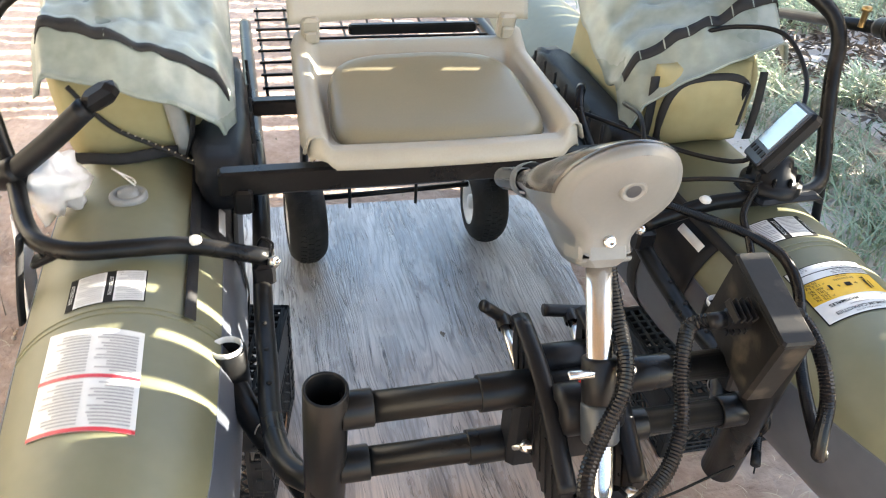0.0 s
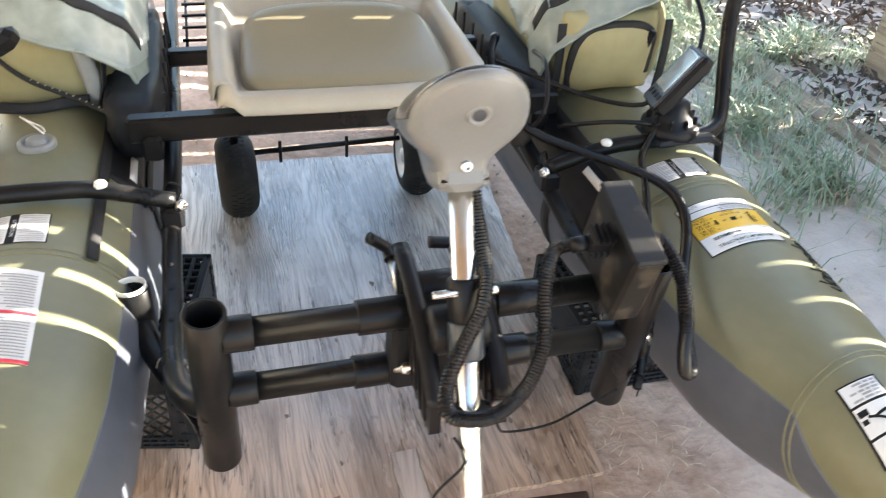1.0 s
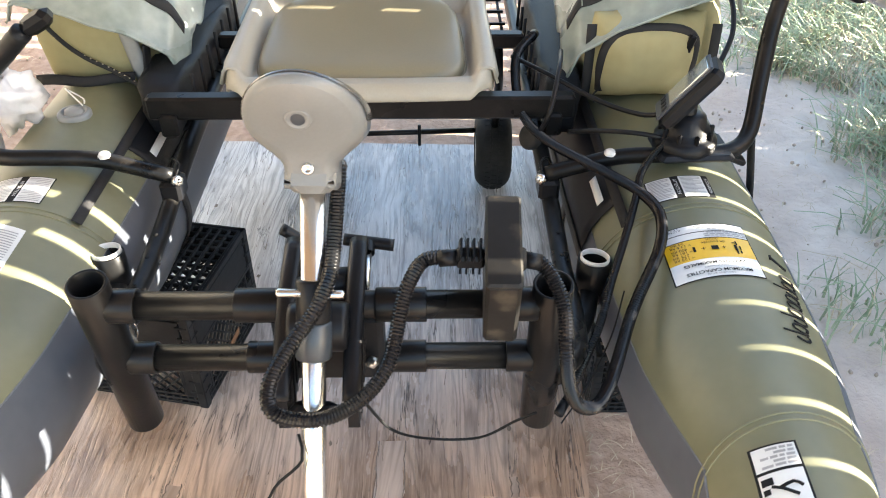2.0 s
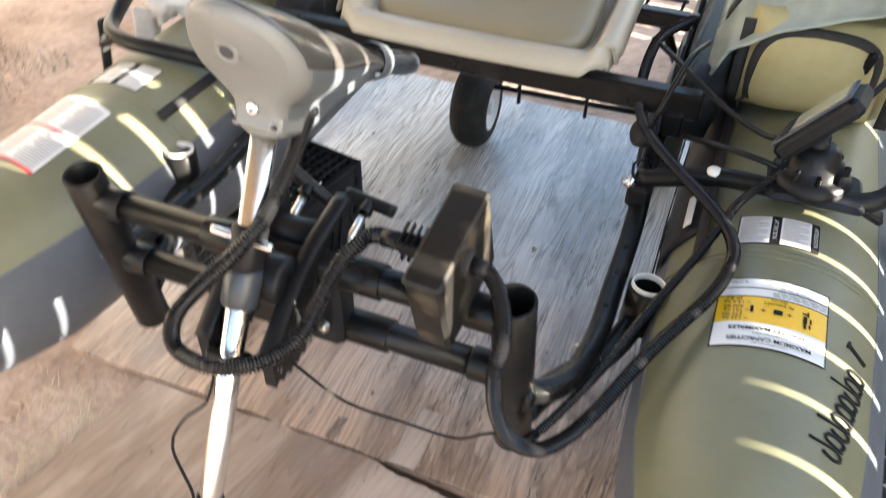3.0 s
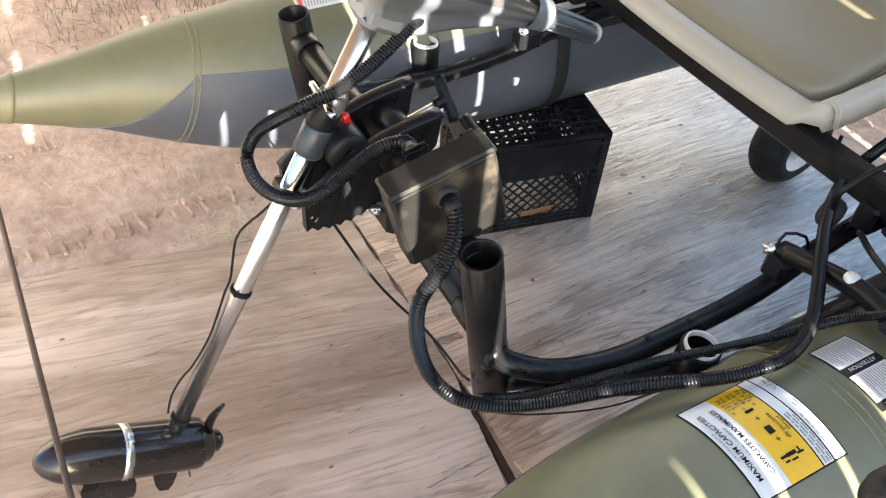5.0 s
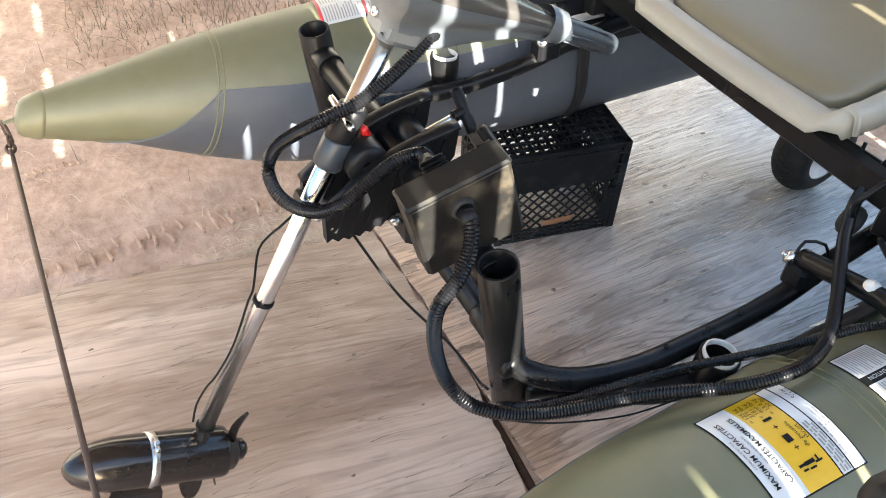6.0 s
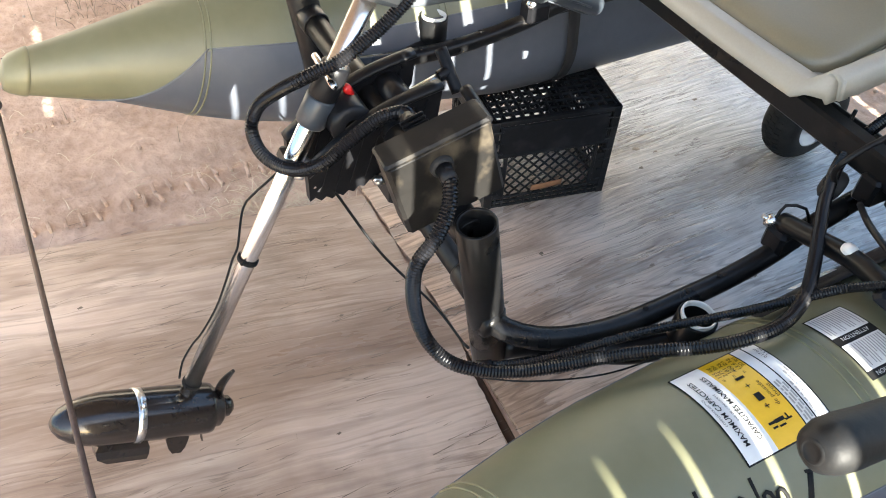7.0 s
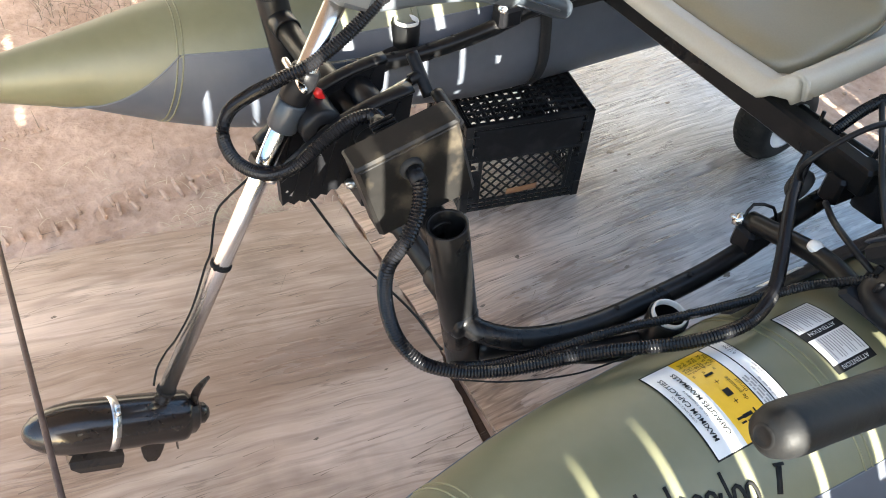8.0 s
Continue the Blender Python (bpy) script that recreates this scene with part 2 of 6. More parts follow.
DARK_KNOT = mat("dark_weathered_knot", (0.10, 0.075, 0.055), (0.26, 0.21, 0.17), 0.8, 0, 60, 300, 0.3)
GRASS = mat("pale_green_grass", (0.17, 0.25, 0.125), (0.48, 0.54, 0.39), 0.55, 0, 3, 30, 0)
DEAD_LEAF = mat("dead_brown_leaves", (0.035, 0.025, 0.018), (0.17, 0.12, 0.085), 0.7, 0, 14, 60, 0)
STRAW = mat("dry_straw", (0.44, 0.36, 0.25), (0.62, 0.54, 0.41), 0.8, 0, 8, 60, 0)
TWIG = mat("dry_grey_brown_twigs", (0.09, 0.07, 0.05), (0.24, 0.19, 0.14), 0.85, 0, 10, 60, 0)
STONE = mat("small_pebbles", (0.34, 0.27, 0.21), (0.46, 0.38, 0.31), 0.85, 0, 30, 120, 0.2)


def ground_mat():
    """Sandy reddish dirt that turns into grey-brown soil on the grass side."""
    m = mat("sandy_dirt", (0.28, 0.190, 0.140), (0.58, 0.440, 0.355), 0.92, 0, 3.5, 38, 1.0, spec=0.15, depth=0.016)
    n, l = m.node_tree.nodes, m.node_tree.links
    b = n["Principled BSDF"]
    first = b.inputs["Base Color"].links[0].from_socket
    co = n.new("ShaderNodeTexCoord")
    sp = n.new("ShaderNodeSeparateXYZ")
    l.new(co.outputs["Object"], sp.inputs[0])
    nz = n.new("ShaderNodeTexNoise")
    nz.inputs["Scale"].default_value, nz.inputs["Detail"].default_value = 1.7, 8
    l.new(co.outputs["Object"], nz.inputs["Vector"])
    ma = n.new("ShaderNodeMath")
    ma.operation = "MULTIPLY_ADD"
    ma.inputs[1].default_value = 1.2
    l.new(nz.outputs[0], ma.inputs[0])
    l.new(sp.outputs[0], ma.inputs[2])
    mr = n.new("ShaderNodeMapRange")
    mr.inputs[1].default_value, mr.inputs[2].default_value = 1.25, 1.95
    l.new(ma.outputs[0], mr.inputs[0])
    mx = n.new("ShaderNodeMix")
    mx.data_type = "RGBA"
    l.new(mr.outputs[0], mx.inputs[0])
    l.new(first, mx.inputs[6])
    soil = n.new("ShaderNodeMix")
    soil.data_type = "RGBA"
    soil.inputs[6].default_value, soil.inputs[7].default_value = rgb((0.50, 0.43, 0.375)), rgb((0.76, 0.68, 0.60))
    n2 = n.new("ShaderNodeTexNoise")
    n2.inputs["Scale"].default_value, n2.inputs["Detail"].default_value = 9.0, 8
    l.new(co.outputs["Object"], n2.inputs["Vector"])
    l.new(n2.outputs[0], soil.inputs[0])
    l.new(soil.outputs[2], mx.inputs[7])
    l.new(mx.outputs[2], b.inputs["Base Color"])
    return m


DIRT = ground_mat()


# ---- mesh tools ----
class Geo:
    """Collects vertices and faces of one mesh."""

    def __init__(self):
        self.v, self.f, self.s = [], [], []

    def add(self, verts, faces, smooth=True):
        k = len(self.v)
        self.v += [tuple(p) for p in verts]
        self.f += [tuple(i + k for i in q) for q in faces]
        self.s += [smooth] * len(faces)
        return self

    def box(self, size, m=Matrix(), bevel=0.0, taper=1.0):
        """A box with chamfered edges, centred; taper scales its top."""
        hx, hy, hz = (0.5 * s for s in size)
        b = min(bevel, 0.45 * min(size))
        if b <= 0:
            vs = [Vector((x * hx, y * hy, z * hz)) for z in (-1, 1) for y in (-1, 1) for x in (-1, 1)]
            vs = [m @ Vector((p.x * (taper if p.z > 0 else 1), p.y * (taper if p.z > 0 else 1), p.z)) for p in vs]
            return self.add(vs, [(0, 2, 3, 1), (4, 5, 7, 6), (0, 1, 5, 4), (2, 6, 7, 3), (0, 4, 6, 2), (1, 3, 7, 5)], False)
        rings = []
        for z, c in ((-hz, b), (-hz + b, 0), (hz - b, 0), (hz, b)):
            k = taper if z > 0 else 1
            x, y = (hx - c) * k, (hy - c) * k
            e = b
            rings.append([(x - e, -y, z), (x, -y + e, z), (x, y - e, z), (x - e, y, z), (-x + e, y, z), (-x, y - e, z), (-x, -y + e, z), (-x + e, -y, z)])
        return self.loft([[m @ Vector(p) for p in r] for r in rings], smooth=False)

    def loft(self, rings, close=True, caps=True, smooth=True):
        n = len(rings[0])
        fs = []
        for i in range(len(rings) - 1):
            for j in range(n if close else n - 1):
                k = (j + 1) % n
                fs.append((i * n + j, i * n + k, (i + 1) * n + k, (i + 1) * n + j))
        if caps and close:
            fs += [tuple(reversed(range(n))), tuple(range((len(rings) - 1) * n, len(rings) * n))]
        return self.add([p for r in rings for p in r], fs, smooth)

    def lathe(self, profile, m=Matrix(), seg=24, caps=False):
        """Turns a profile of (radius, height) about z."""
        rings = [[m @ Vector((r * math.cos(2 * math.pi * j / seg), r * math.sin(2 * math.pi * j / seg), z)) for j in range(seg)] for r, z in profile]
        return self.loft(rings, caps=caps)

    def tube(self, pts, r, seg=14, smooth_path=True, step=0.012, ridges=0.0, caps=True, flat=1.0):
        """A round bar along a path; ridges: the spacing of a conduit's ribs; flat: height to width."""
        pts = [Vector(p) for p in pts]
        if smooth_path and len(pts) > 2:
            pts = spline(pts, step)
        if ridges:
            pts = resample(pts, ridges / 2)
        rings, up = [], None
        for i, p in enumerate(pts):
            d = (pts[min(i + 1, len(pts) - 1)] - pts[max(i - 1, 0)]).normalized()
            if up is None:
                up = d.orthogonal().normalized() if flat == 1.0 else (Vector((0, 0, 1)) - d * d.z).normalized()
            up = (up - d * up.dot(d)).normalized()
            side = d.cross(up)
            rr = r * (1.0 if not ridges or i % 2 == 0 else 0.84)
            rings.append([p + side * (rr * math.cos(2 * math.pi * j / seg)) + up * (rr * flat * math.sin(2 * math.pi * j / seg)) for j in range(seg)])
        return self.loft(rings, caps=caps, smooth=not ridges)

    def pipe(self, a, b, r, wall=0.004, seg=28):
        """An open-ended pipe with wall thickness."""
        a, b = Vector(a), Vector(b)
        m = axis(a, b)
        h = (b - a).length
        e = 0.0012
        return self.lathe([(r - wall, 0.0), (r - e, 0), (r, e), (r, h - e), (r - e, h), (r - wall + e, h), (r - wall, h - e), (r - wall, 0.0)], m, seg)

    def grid(self, fn, nu, nv, smooth=True, thick=0.0):
        """A sheet fn(u, v), u and v from 0 to 1; thick: a second sheet that far below along its normal."""
        P = [[Vector(fn(i / nu, j / nv)) for j in range(nv + 1)] for i in range(nu + 1)]
        w = nv + 1
        fs = [(i * w + j, (i + 1) * w + j, (i + 1) * w + j + 1, i * w + j + 1) for i in range(nu) for j in range(nv)]
        top = [p for r in P for p in r]
        if not thick:
            return self.add(top, fs, smooth)
        N = []
        for i in range(nu + 1):
            for j in range(nv + 1):
                a = P[min(i + 1, nu)][j] - P[max(i - 1, 0)][j]
                c = P[i][min(j + 1, nv)] - P[i][max(j - 1, 0)]
                N.append(a.cross(c).normalized())
        k = len(top)
        low = [p - q * thick for p, q in zip(top, N)]
        fs2 = fs + [tuple(x + k for x in reversed(f)) for f in fs]
        rim = [j for j in range(w)] + [i * w + nv for i in range(1, nu + 1)] + [nu * w + j for j in reversed(range(nv))] + [i * w for i in reversed(range(1, nu))]
        for a, c in zip(rim, rim[1:] + rim[:1]):
            fs2.append((a, a + k, c + k, c)[::-1])
        return self.add(top + low, fs2, smooth)

    def mesh(self, name):
        me = bpy.data.meshes.new(name)
        me.from_pydata(self.v, [], self.f)
        me.polygons.foreach_set("use_smooth", self.s)
        me.update()
        bm = bmesh.new()
        bm.from_mesh(me)
        bmesh.ops.recalc_face_normals(bm, faces=bm.faces)
        bm.to_mesh(me)
        bm.free()
        return me


def spline(pts, step=0.012):
    """A Catmull-Rom curve through the points."""
    out = []
    q = [2 * pts[0] - pts[1], *pts, 2 * pts[-1] - pts[-2]]
    for i in range(1, len(q) - 2):
        a, b, c, d = q[i - 1:i + 3]
        n = max(2, int((c - b).length / step))
        for k in range(n):
            t = k / n
            out.append(0.5 * (2 * b + (c - a) * t + (2 * a - 5 * b + 4 * c - d) * t * t + (3 * b - a - 3 * c + d) * t ** 3))
    return out + [pts[-1]]


def resample(pts, step):
    out, left = [pts[0]], step
    for a, b in zip(pts, pts[1:]):
        d = (b - a).length
        while d >= left:
            a = a + (b - a) * (left / d)
            d, left = (b - a).length, step
            out.append(a)
        left -= d
    return out


def axis(a, b):
    """The pose whose z runs from a to b."""
    a, b = Vector(a), Vector(b)
    return Matrix.Translation(a) @ (b - a).to_track_quat("Z", "Y").to_matrix().to_4x4()


def part(name, geo, material, parent=None, label=""):
    """Links the mesh as one object under a thing or a part."""
    me = geo.mesh(name)
    me.materials.append(material)
    ob = new(name, me)
    if parent:
        ob.parent = parent
    if label:
        ob["label"] = label
    return ob


def thing(name, label, category, group="", kind=""):
    return tagged(new(name), label, category, group, kind)


def text_geo(words, height, place, bold=0.0):
    """Flat letters of the built-in font, laid on a surface by place(u, v); u runs with the line, v upwards, metres."""
    cu = bpy.data.curves.new("letters", "FONT")
    cu.body, cu.size, cu.align_x, cu.align_y, cu.offset = words, height, "CENTER", "CENTER", bold
    cu.resolution_u = 2
    ob = bpy.data.objects.new("letters", cu)
    scene.collection.objects.link(ob)
    dg = bpy.context.evaluated_depsgraph_get()
    me = ob.evaluated_get(dg).to_mesh()
    g = Geo()
    g.add([place(v.co.x, v.co.y) for v in me.vertices], [tuple(p.vertices) for p in me.polygons], False)
    bpy.data.objects.remove(ob)
    return g


def mix3(a, b, t):
    return tuple(x + (y - x) * t for x, y in zip(a, b))


def ease(t):
    t = min(1.0, max(0.0, t))
    return t * t * (3 - 2 * t)


def wob(x, y, z=0.0, s=1.0):
    return noise.noise(Vector((x * s, y * s, z * s)))


# ---- ground, boards and fence ----
def make_ground():
    xs = np.concatenate([np.linspace(-60, -4, 12), np.linspace(-3.4, -2.45, 16), np.linspace(-2.4, 2.4, 240), np.linspace(2.45, 4.4, 30), np.linspace(5, 60, 12)])
    ys = np.concatenate([np.linspace(-60, -3, 12), np.linspace(-2.2, -1.25, 16), np.linspace(-1.2, 2.6, 190), np.linspace(2.65, 5.6, 46), np.linspace(6.4, 60, 12)])
    vs = []
    for x in xs:
        for y in ys:
            near = abs(x) < 4.5 and -2.5 < y < 6
            under = -0.92 < x < 0.64 and -1.1 < y < 1.95
            z = -0.022 + (0.030 * wob(x, y, 3, 0.9) + 0.014 * wob(x, y, 7, 4) + 0.012 * abs(wob(x, y, 2, 9)) + 0.008 * wob(x, y, 5, 21) if near else 0)
            vs.append((x, y, min(z, -0.0145) if under else z))
    w = len(ys)
    fs = [(i * w + j, (i + 1) * w + j, (i + 1) * w + j + 1, i * w + j + 1) for i in range(len(xs) - 1) for j in range(w - 1)]
    g = part("ground", Geo().add(vs, fs), DIRT)
    tagged(g, "sandy reddish dirt ground with dry straw and pebbles", "ground", kind="structure")


make_ground()


def tyre_tracks():
    """Ladder prints of a tractor tread pressed into the dirt: small raised ribs."""
    rnd = random.Random(17)
    g = Geo()
    for x, y0, y1, gap, size in ((-0.800, -0.58, 0.05, 0.039, 0.034), (-0.838, -0.40, 0.05, 0.041, 0.028), (-1.215, -0.56, -0.40, 0.019, 0.020), (-1.02, -0.30, -0.10, 0.03, 0.022)):
        y = y0
        while y < y1:
            if rnd.random() < 0.85:
                a = rnd.gauss(0.15, 0.10)
                g.box((size * rnd.uniform(0.9, 1.4), 0.009, 0.020), Matrix.Translation((x + rnd.gauss(0, 0.003), y, -0.0115)) @ Matrix.Rotation(a, 4, "Z"), 0.002)
            y += gap
    tagged(part("tyre_tracks", g, DIRT), "tractor tyre prints pressed into the sandy dirt", "tyre tracks", kind="stuff")


tyre_tracks()


def sheet_of_plywood(name, corners, mat_, label, wear):
    """A sheet with slightly ragged edges; its top at z = 0."""
    c = [Vector((x, y, 0)) for x, y in corners]
    n = 60
    out = []
    for a, b in zip(c, c[1:] + c[:1]):
        d = (b - a)
        side = Vector((d.y, -d.x, 0)).normalized()
        for k in range(n):
            p = a + d * (k / n)
            out.append(p + side * (wear * wob(p.x, p.y, 1, 14) + 0.5 * wear * wob(p.x, p.y, 5, 60)))
    m = len(out)
    top, low = out, [p - Vector((0, 0, 0.013)) for p in out]
    g = Geo()
    g.add(top, [tuple(range(m))], False)
    g.add(low, [tuple(reversed(range(m)))], False)
    g.add(top + low, [(k, (k + 1) % m, m + (k + 1) % m, m + k) for k in range(m)], False)
    return tagged(part(name, g, mat_), label, "plywood", "plywood sheets on the dirt", "structure")


sheet_of_plywood("plywood_back", [(-0.80, 0.215), (0.45, 0.215), (0.60, 1.655), (-0.865, 1.715)], PLY_GREY, "grey weathered plywood sheet lying under the boat", 0.006)
sheet_of_plywood("plywood_front", [(-0.80, -0.98), (0.44, -1.0), (0.42, 0.142), (-0.06, 0.210), (-0.575, 0.206)], PLY_BROWN, "brown weathered plywood sheet lying on the dirt", 0.006)
def knots():
    """Dark knots, splits and lifted splinters of the plywood, each a thin raised flake."""
    rnd = random.Random(12)
    spots = [(-0.432, 0.987, 0.030), (-0.40, 1.03, 0.018), (-0.36, 0.95, 0.02), (0.085, 0.958, 0.026), (0.033, 1.515, 0.014), (-0.05, 0.75, 0.018), (0.22, 0.62, 0.020), (-0.20, 0.52, 0.016), (0.15, 1.2, 0.015), (-0.55, 1.3, 0.02), (0.30, 0.40, 0.018), (-0.10, 0.36, 0.016)]
    spots2 = [(-0.229, 0.001, 0.014), (-0.04, 0.08, 0.010), (-0.50, -0.52, 0.014), (-0.12, -0.35, 0.010), (-0.30, -0.20, 0.009), (0.05, -0.12, 0.012), (-0.45, 0.05, 0.012)]
    for x, y, r in spots + spots2:
        k = Geo()
        rim = []
        for j in range(14):
            a = 2 * math.pi * j / 14
            rr = 0.6 * r * (0.45 + 0.55 * rnd.random())
            rim.append((x + 0.55 * rr * math.cos(a), y + rr * math.sin(a), 0.0006))
        k.add([(x, y, 0.0009)] + rim, [(0, 1 + j, 1 + (j + 1) % 14) for j in range(14)], False)
        tagged(part("wood_knot", k, DARK_KNOT), "dark knot in the plywood", "knot", "knots in the plywood", "structure")
    sp = Geo()
    for _ in range(700):
        x, y = rnd.uniform(-0.78, 0.42), rnd.uniform(-0.9, 1.7)
        l, w = rnd.uniform(0.010, 0.09), rnd.uniform(0.0004, 0.0012)
        a = rnd.gauss(0, 0.06) if rnd.random() < 0.93 else rnd.uniform(0, 3)
        dx, dy = math.sin(a) * l, math.cos(a) * l
        sp.add([(x - w, y, 0.0007), (x + w, y, 0.0007), (x + dx, y + dy, 0.0011)], [(0, 1, 2)], False)
    tagged(part("splinters", sp, DARK_KNOT), "thin dark splits along the plywood grain", "wood splits", kind="stuff")


knots()


def torn_veneer():
    """Strips where the top veneer of the back sheet is torn off at its front edge."""
    rnd = random.Random(31)
    for x, w, d in ((0.035, 0.060, 0.15), (-0.13, 0.018, 0.06), (-0.42, 0.03, 0.04), (0.30, 0.016, 0.05)):
        out = []
        for k in range(9):
            out.append((x - w / 2 + rnd.uniform(-0.003, 0.003), 0.2145 + d * k / 8))
        for k in range(9):
            out.append((x + w / 2 + rnd.uniform(-0.004, 0.004), 0.2145 + d * (8 - k) / 8 + rnd.uniform(-0.006, 0.006)))
        g = Geo().add([(a, b, 0.0008) for a, b in out], [tuple(range(len(out)))], False)
        p = part("torn_veneer", g, PLY_BROWN)
        tagged(p, "torn strip of brown plywood veneer", "veneer strip", "torn veneer strips", "structure")
        for s in (-1, 1):
            e = Geo()
            e.tube([(x + s * w / 2 + rnd.uniform(-0.003, 0.003), 0.216 + d * k / 6, 0.0008) for k in range(7)], 0.0012, 5, False, flat=0.4)
            part("veneer_edge", e, DARK_KNOT, p)


torn_veneer()
stick = Geo()
stick.tube([(-0.02, 0.205, -0.020), (0.15, 0.196, -0.022), (0.40, 0.176, -0.022)], 0.013, 8)
tagged(part("splinter", stick, DARK_STICK), "dark rotten wood in the gap between plywood sheets", "wood strip", kind="structure")


def make_stripe_screen():
    """Added, unseen: a board wall whose uneven upper slats cut the sun into stripes."""
    f = thing("stripe_screen_east", "tall unseen board fence, its slatted upper half added to cut sun stripes", "fence", kind="structure")
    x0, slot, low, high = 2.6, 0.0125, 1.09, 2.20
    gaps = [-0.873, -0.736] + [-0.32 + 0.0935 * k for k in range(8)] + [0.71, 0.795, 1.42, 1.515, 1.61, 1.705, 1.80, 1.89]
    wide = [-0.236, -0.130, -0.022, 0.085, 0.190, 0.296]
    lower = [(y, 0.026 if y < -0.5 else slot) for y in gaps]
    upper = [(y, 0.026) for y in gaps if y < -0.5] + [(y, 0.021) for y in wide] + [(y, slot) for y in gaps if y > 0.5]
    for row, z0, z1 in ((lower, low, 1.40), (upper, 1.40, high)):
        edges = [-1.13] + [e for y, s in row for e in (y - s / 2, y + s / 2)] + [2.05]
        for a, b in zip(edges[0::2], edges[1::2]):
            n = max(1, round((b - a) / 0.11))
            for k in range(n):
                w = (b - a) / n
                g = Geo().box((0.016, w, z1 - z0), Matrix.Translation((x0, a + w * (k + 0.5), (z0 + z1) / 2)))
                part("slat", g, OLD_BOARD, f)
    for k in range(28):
        gap = 0.022 if k in (23, 24) else 0.0             # two boards narrowed to pass thin lines of sun
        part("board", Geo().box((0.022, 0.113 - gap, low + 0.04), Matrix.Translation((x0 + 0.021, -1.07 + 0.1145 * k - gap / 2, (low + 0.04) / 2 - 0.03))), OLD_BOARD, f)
    # rails sit where the sun stripes have to break off
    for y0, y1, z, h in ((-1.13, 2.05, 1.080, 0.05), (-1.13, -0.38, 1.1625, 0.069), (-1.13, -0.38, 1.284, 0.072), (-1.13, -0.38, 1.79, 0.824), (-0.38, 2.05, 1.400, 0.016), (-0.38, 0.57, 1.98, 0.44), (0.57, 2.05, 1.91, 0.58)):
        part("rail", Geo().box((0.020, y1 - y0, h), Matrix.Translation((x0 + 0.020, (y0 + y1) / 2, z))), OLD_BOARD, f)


make_stripe_screen()


def make_far_screen():
    """Second unseen fence, added for shade; its upper part also lets the sun through."""
    f = thing("far_screen", "far unseen board fence, gapped near its top, added to shade the ground", "fence", kind="structure")
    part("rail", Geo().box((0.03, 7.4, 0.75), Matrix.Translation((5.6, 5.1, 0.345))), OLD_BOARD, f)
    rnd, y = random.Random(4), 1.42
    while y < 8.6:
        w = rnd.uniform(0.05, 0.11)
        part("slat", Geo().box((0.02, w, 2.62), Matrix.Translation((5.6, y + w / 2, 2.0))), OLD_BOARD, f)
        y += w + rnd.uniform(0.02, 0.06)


make_far_screen()
# unseen wall, added so sun on it bounces warm light onto the boat
bounce_wall = Geo().box((0.20, 8.0, 2.7), Matrix.Translation((-3.45, 0.6, 1.30)))
tagged(part("bounce_wall_west", bounce_wall, BOUNCE_STUCCO), "plain unseen stucco wall added to bounce warm sunlight", "wall", kind="structure")
# unseen slab, added overhead to block sky and leave light from the sides
roof = Geo().box((3.75, 3.2, 0.05), Matrix.Translation((-1.10, 0.0, 2.50)))
tagged(part("skylight_blocker", roof, OLD_BOARD), "plain unseen timber roof added to hold back skylight", "roof", kind="structure")

# ---- pontoons ----
HULL = [(-0.496, 0.006, 0.553), (-0.490, 0.026, 0.553), (-0.476, 0.035, 0.552), (-0.454, 0.0415, 0.549), (-0.38, 0.058, 0.541), (-0.30, 0.076, 0.535), (-0.22, 0.100, 0.523), (-0.15, 0.1190, 0.511), (-0.05, 0.143, 0.493), (0.05, 0.1605, 0.4785), (0.20, 0.170, 0.471), (0.35, 0.178, 0.465),
        (0.60, 0.183, 0.460), (1.60, 0.183, 0.460), (1.85, 0.170, 0.471), (2.05, 0.147, 0.487), (2.30, 0.085, 0.525), (2.43, 0.03, 0.545), (2.44, 0.006, 0.546)]


def hull(y):
    ys = [h[0] for h in HULL]
    return float(np.interp(y, ys, [h[1] for h in HULL])), float(np.interp(y, ys, [h[2] for h in HULL]))


def skin(side, y, a, off=0.0):
    """A point on a pontoon: a is the angle from the crown towards its outer side; off: height above the skin."""
    r, z = hull(y)
    if math.cos(a) < 0:                                   # its weight presses the lower flanks outwards
        r *= 1 + 0.13 * math.sin(2 * abs(a if a < math.pi else 2 * math.pi - a) - math.pi) * ease((y - 0.25) / 0.3)
    r += off
    return Vector((side * PX + side * r * math.sin(a), y + tip(y) * r * math.cos(a), z + r * math.cos(a)))


def tip(y):
    """How far the cross-sections lean back where the nose rises."""
    return 0.34 * min(1.0, max(0.0, (0.30 - y) / 0.43))


def skin_at(side, x, y, off=0.0):
    base, a = y, 0.0
    for _ in range(4):
        r = hull(base)[0]
        a = math.asin(max(-0.99, min(0.99, (x * side - PX) / r)))
        base = y - tip(base) * r * math.cos(a)
    return skin(side, base, a, off)


PX = 0.600


def edge_angle(y, e):
    """The angle at which the olive top meets the grey belly, e along the straight part; the grey runs out below the nose."""
    if y > 1.0:
        y = 1.9 - y
    return e + (math.pi - e) * min(1.0, (-0.152 - y) / 0.235) if y < -0.152 else e


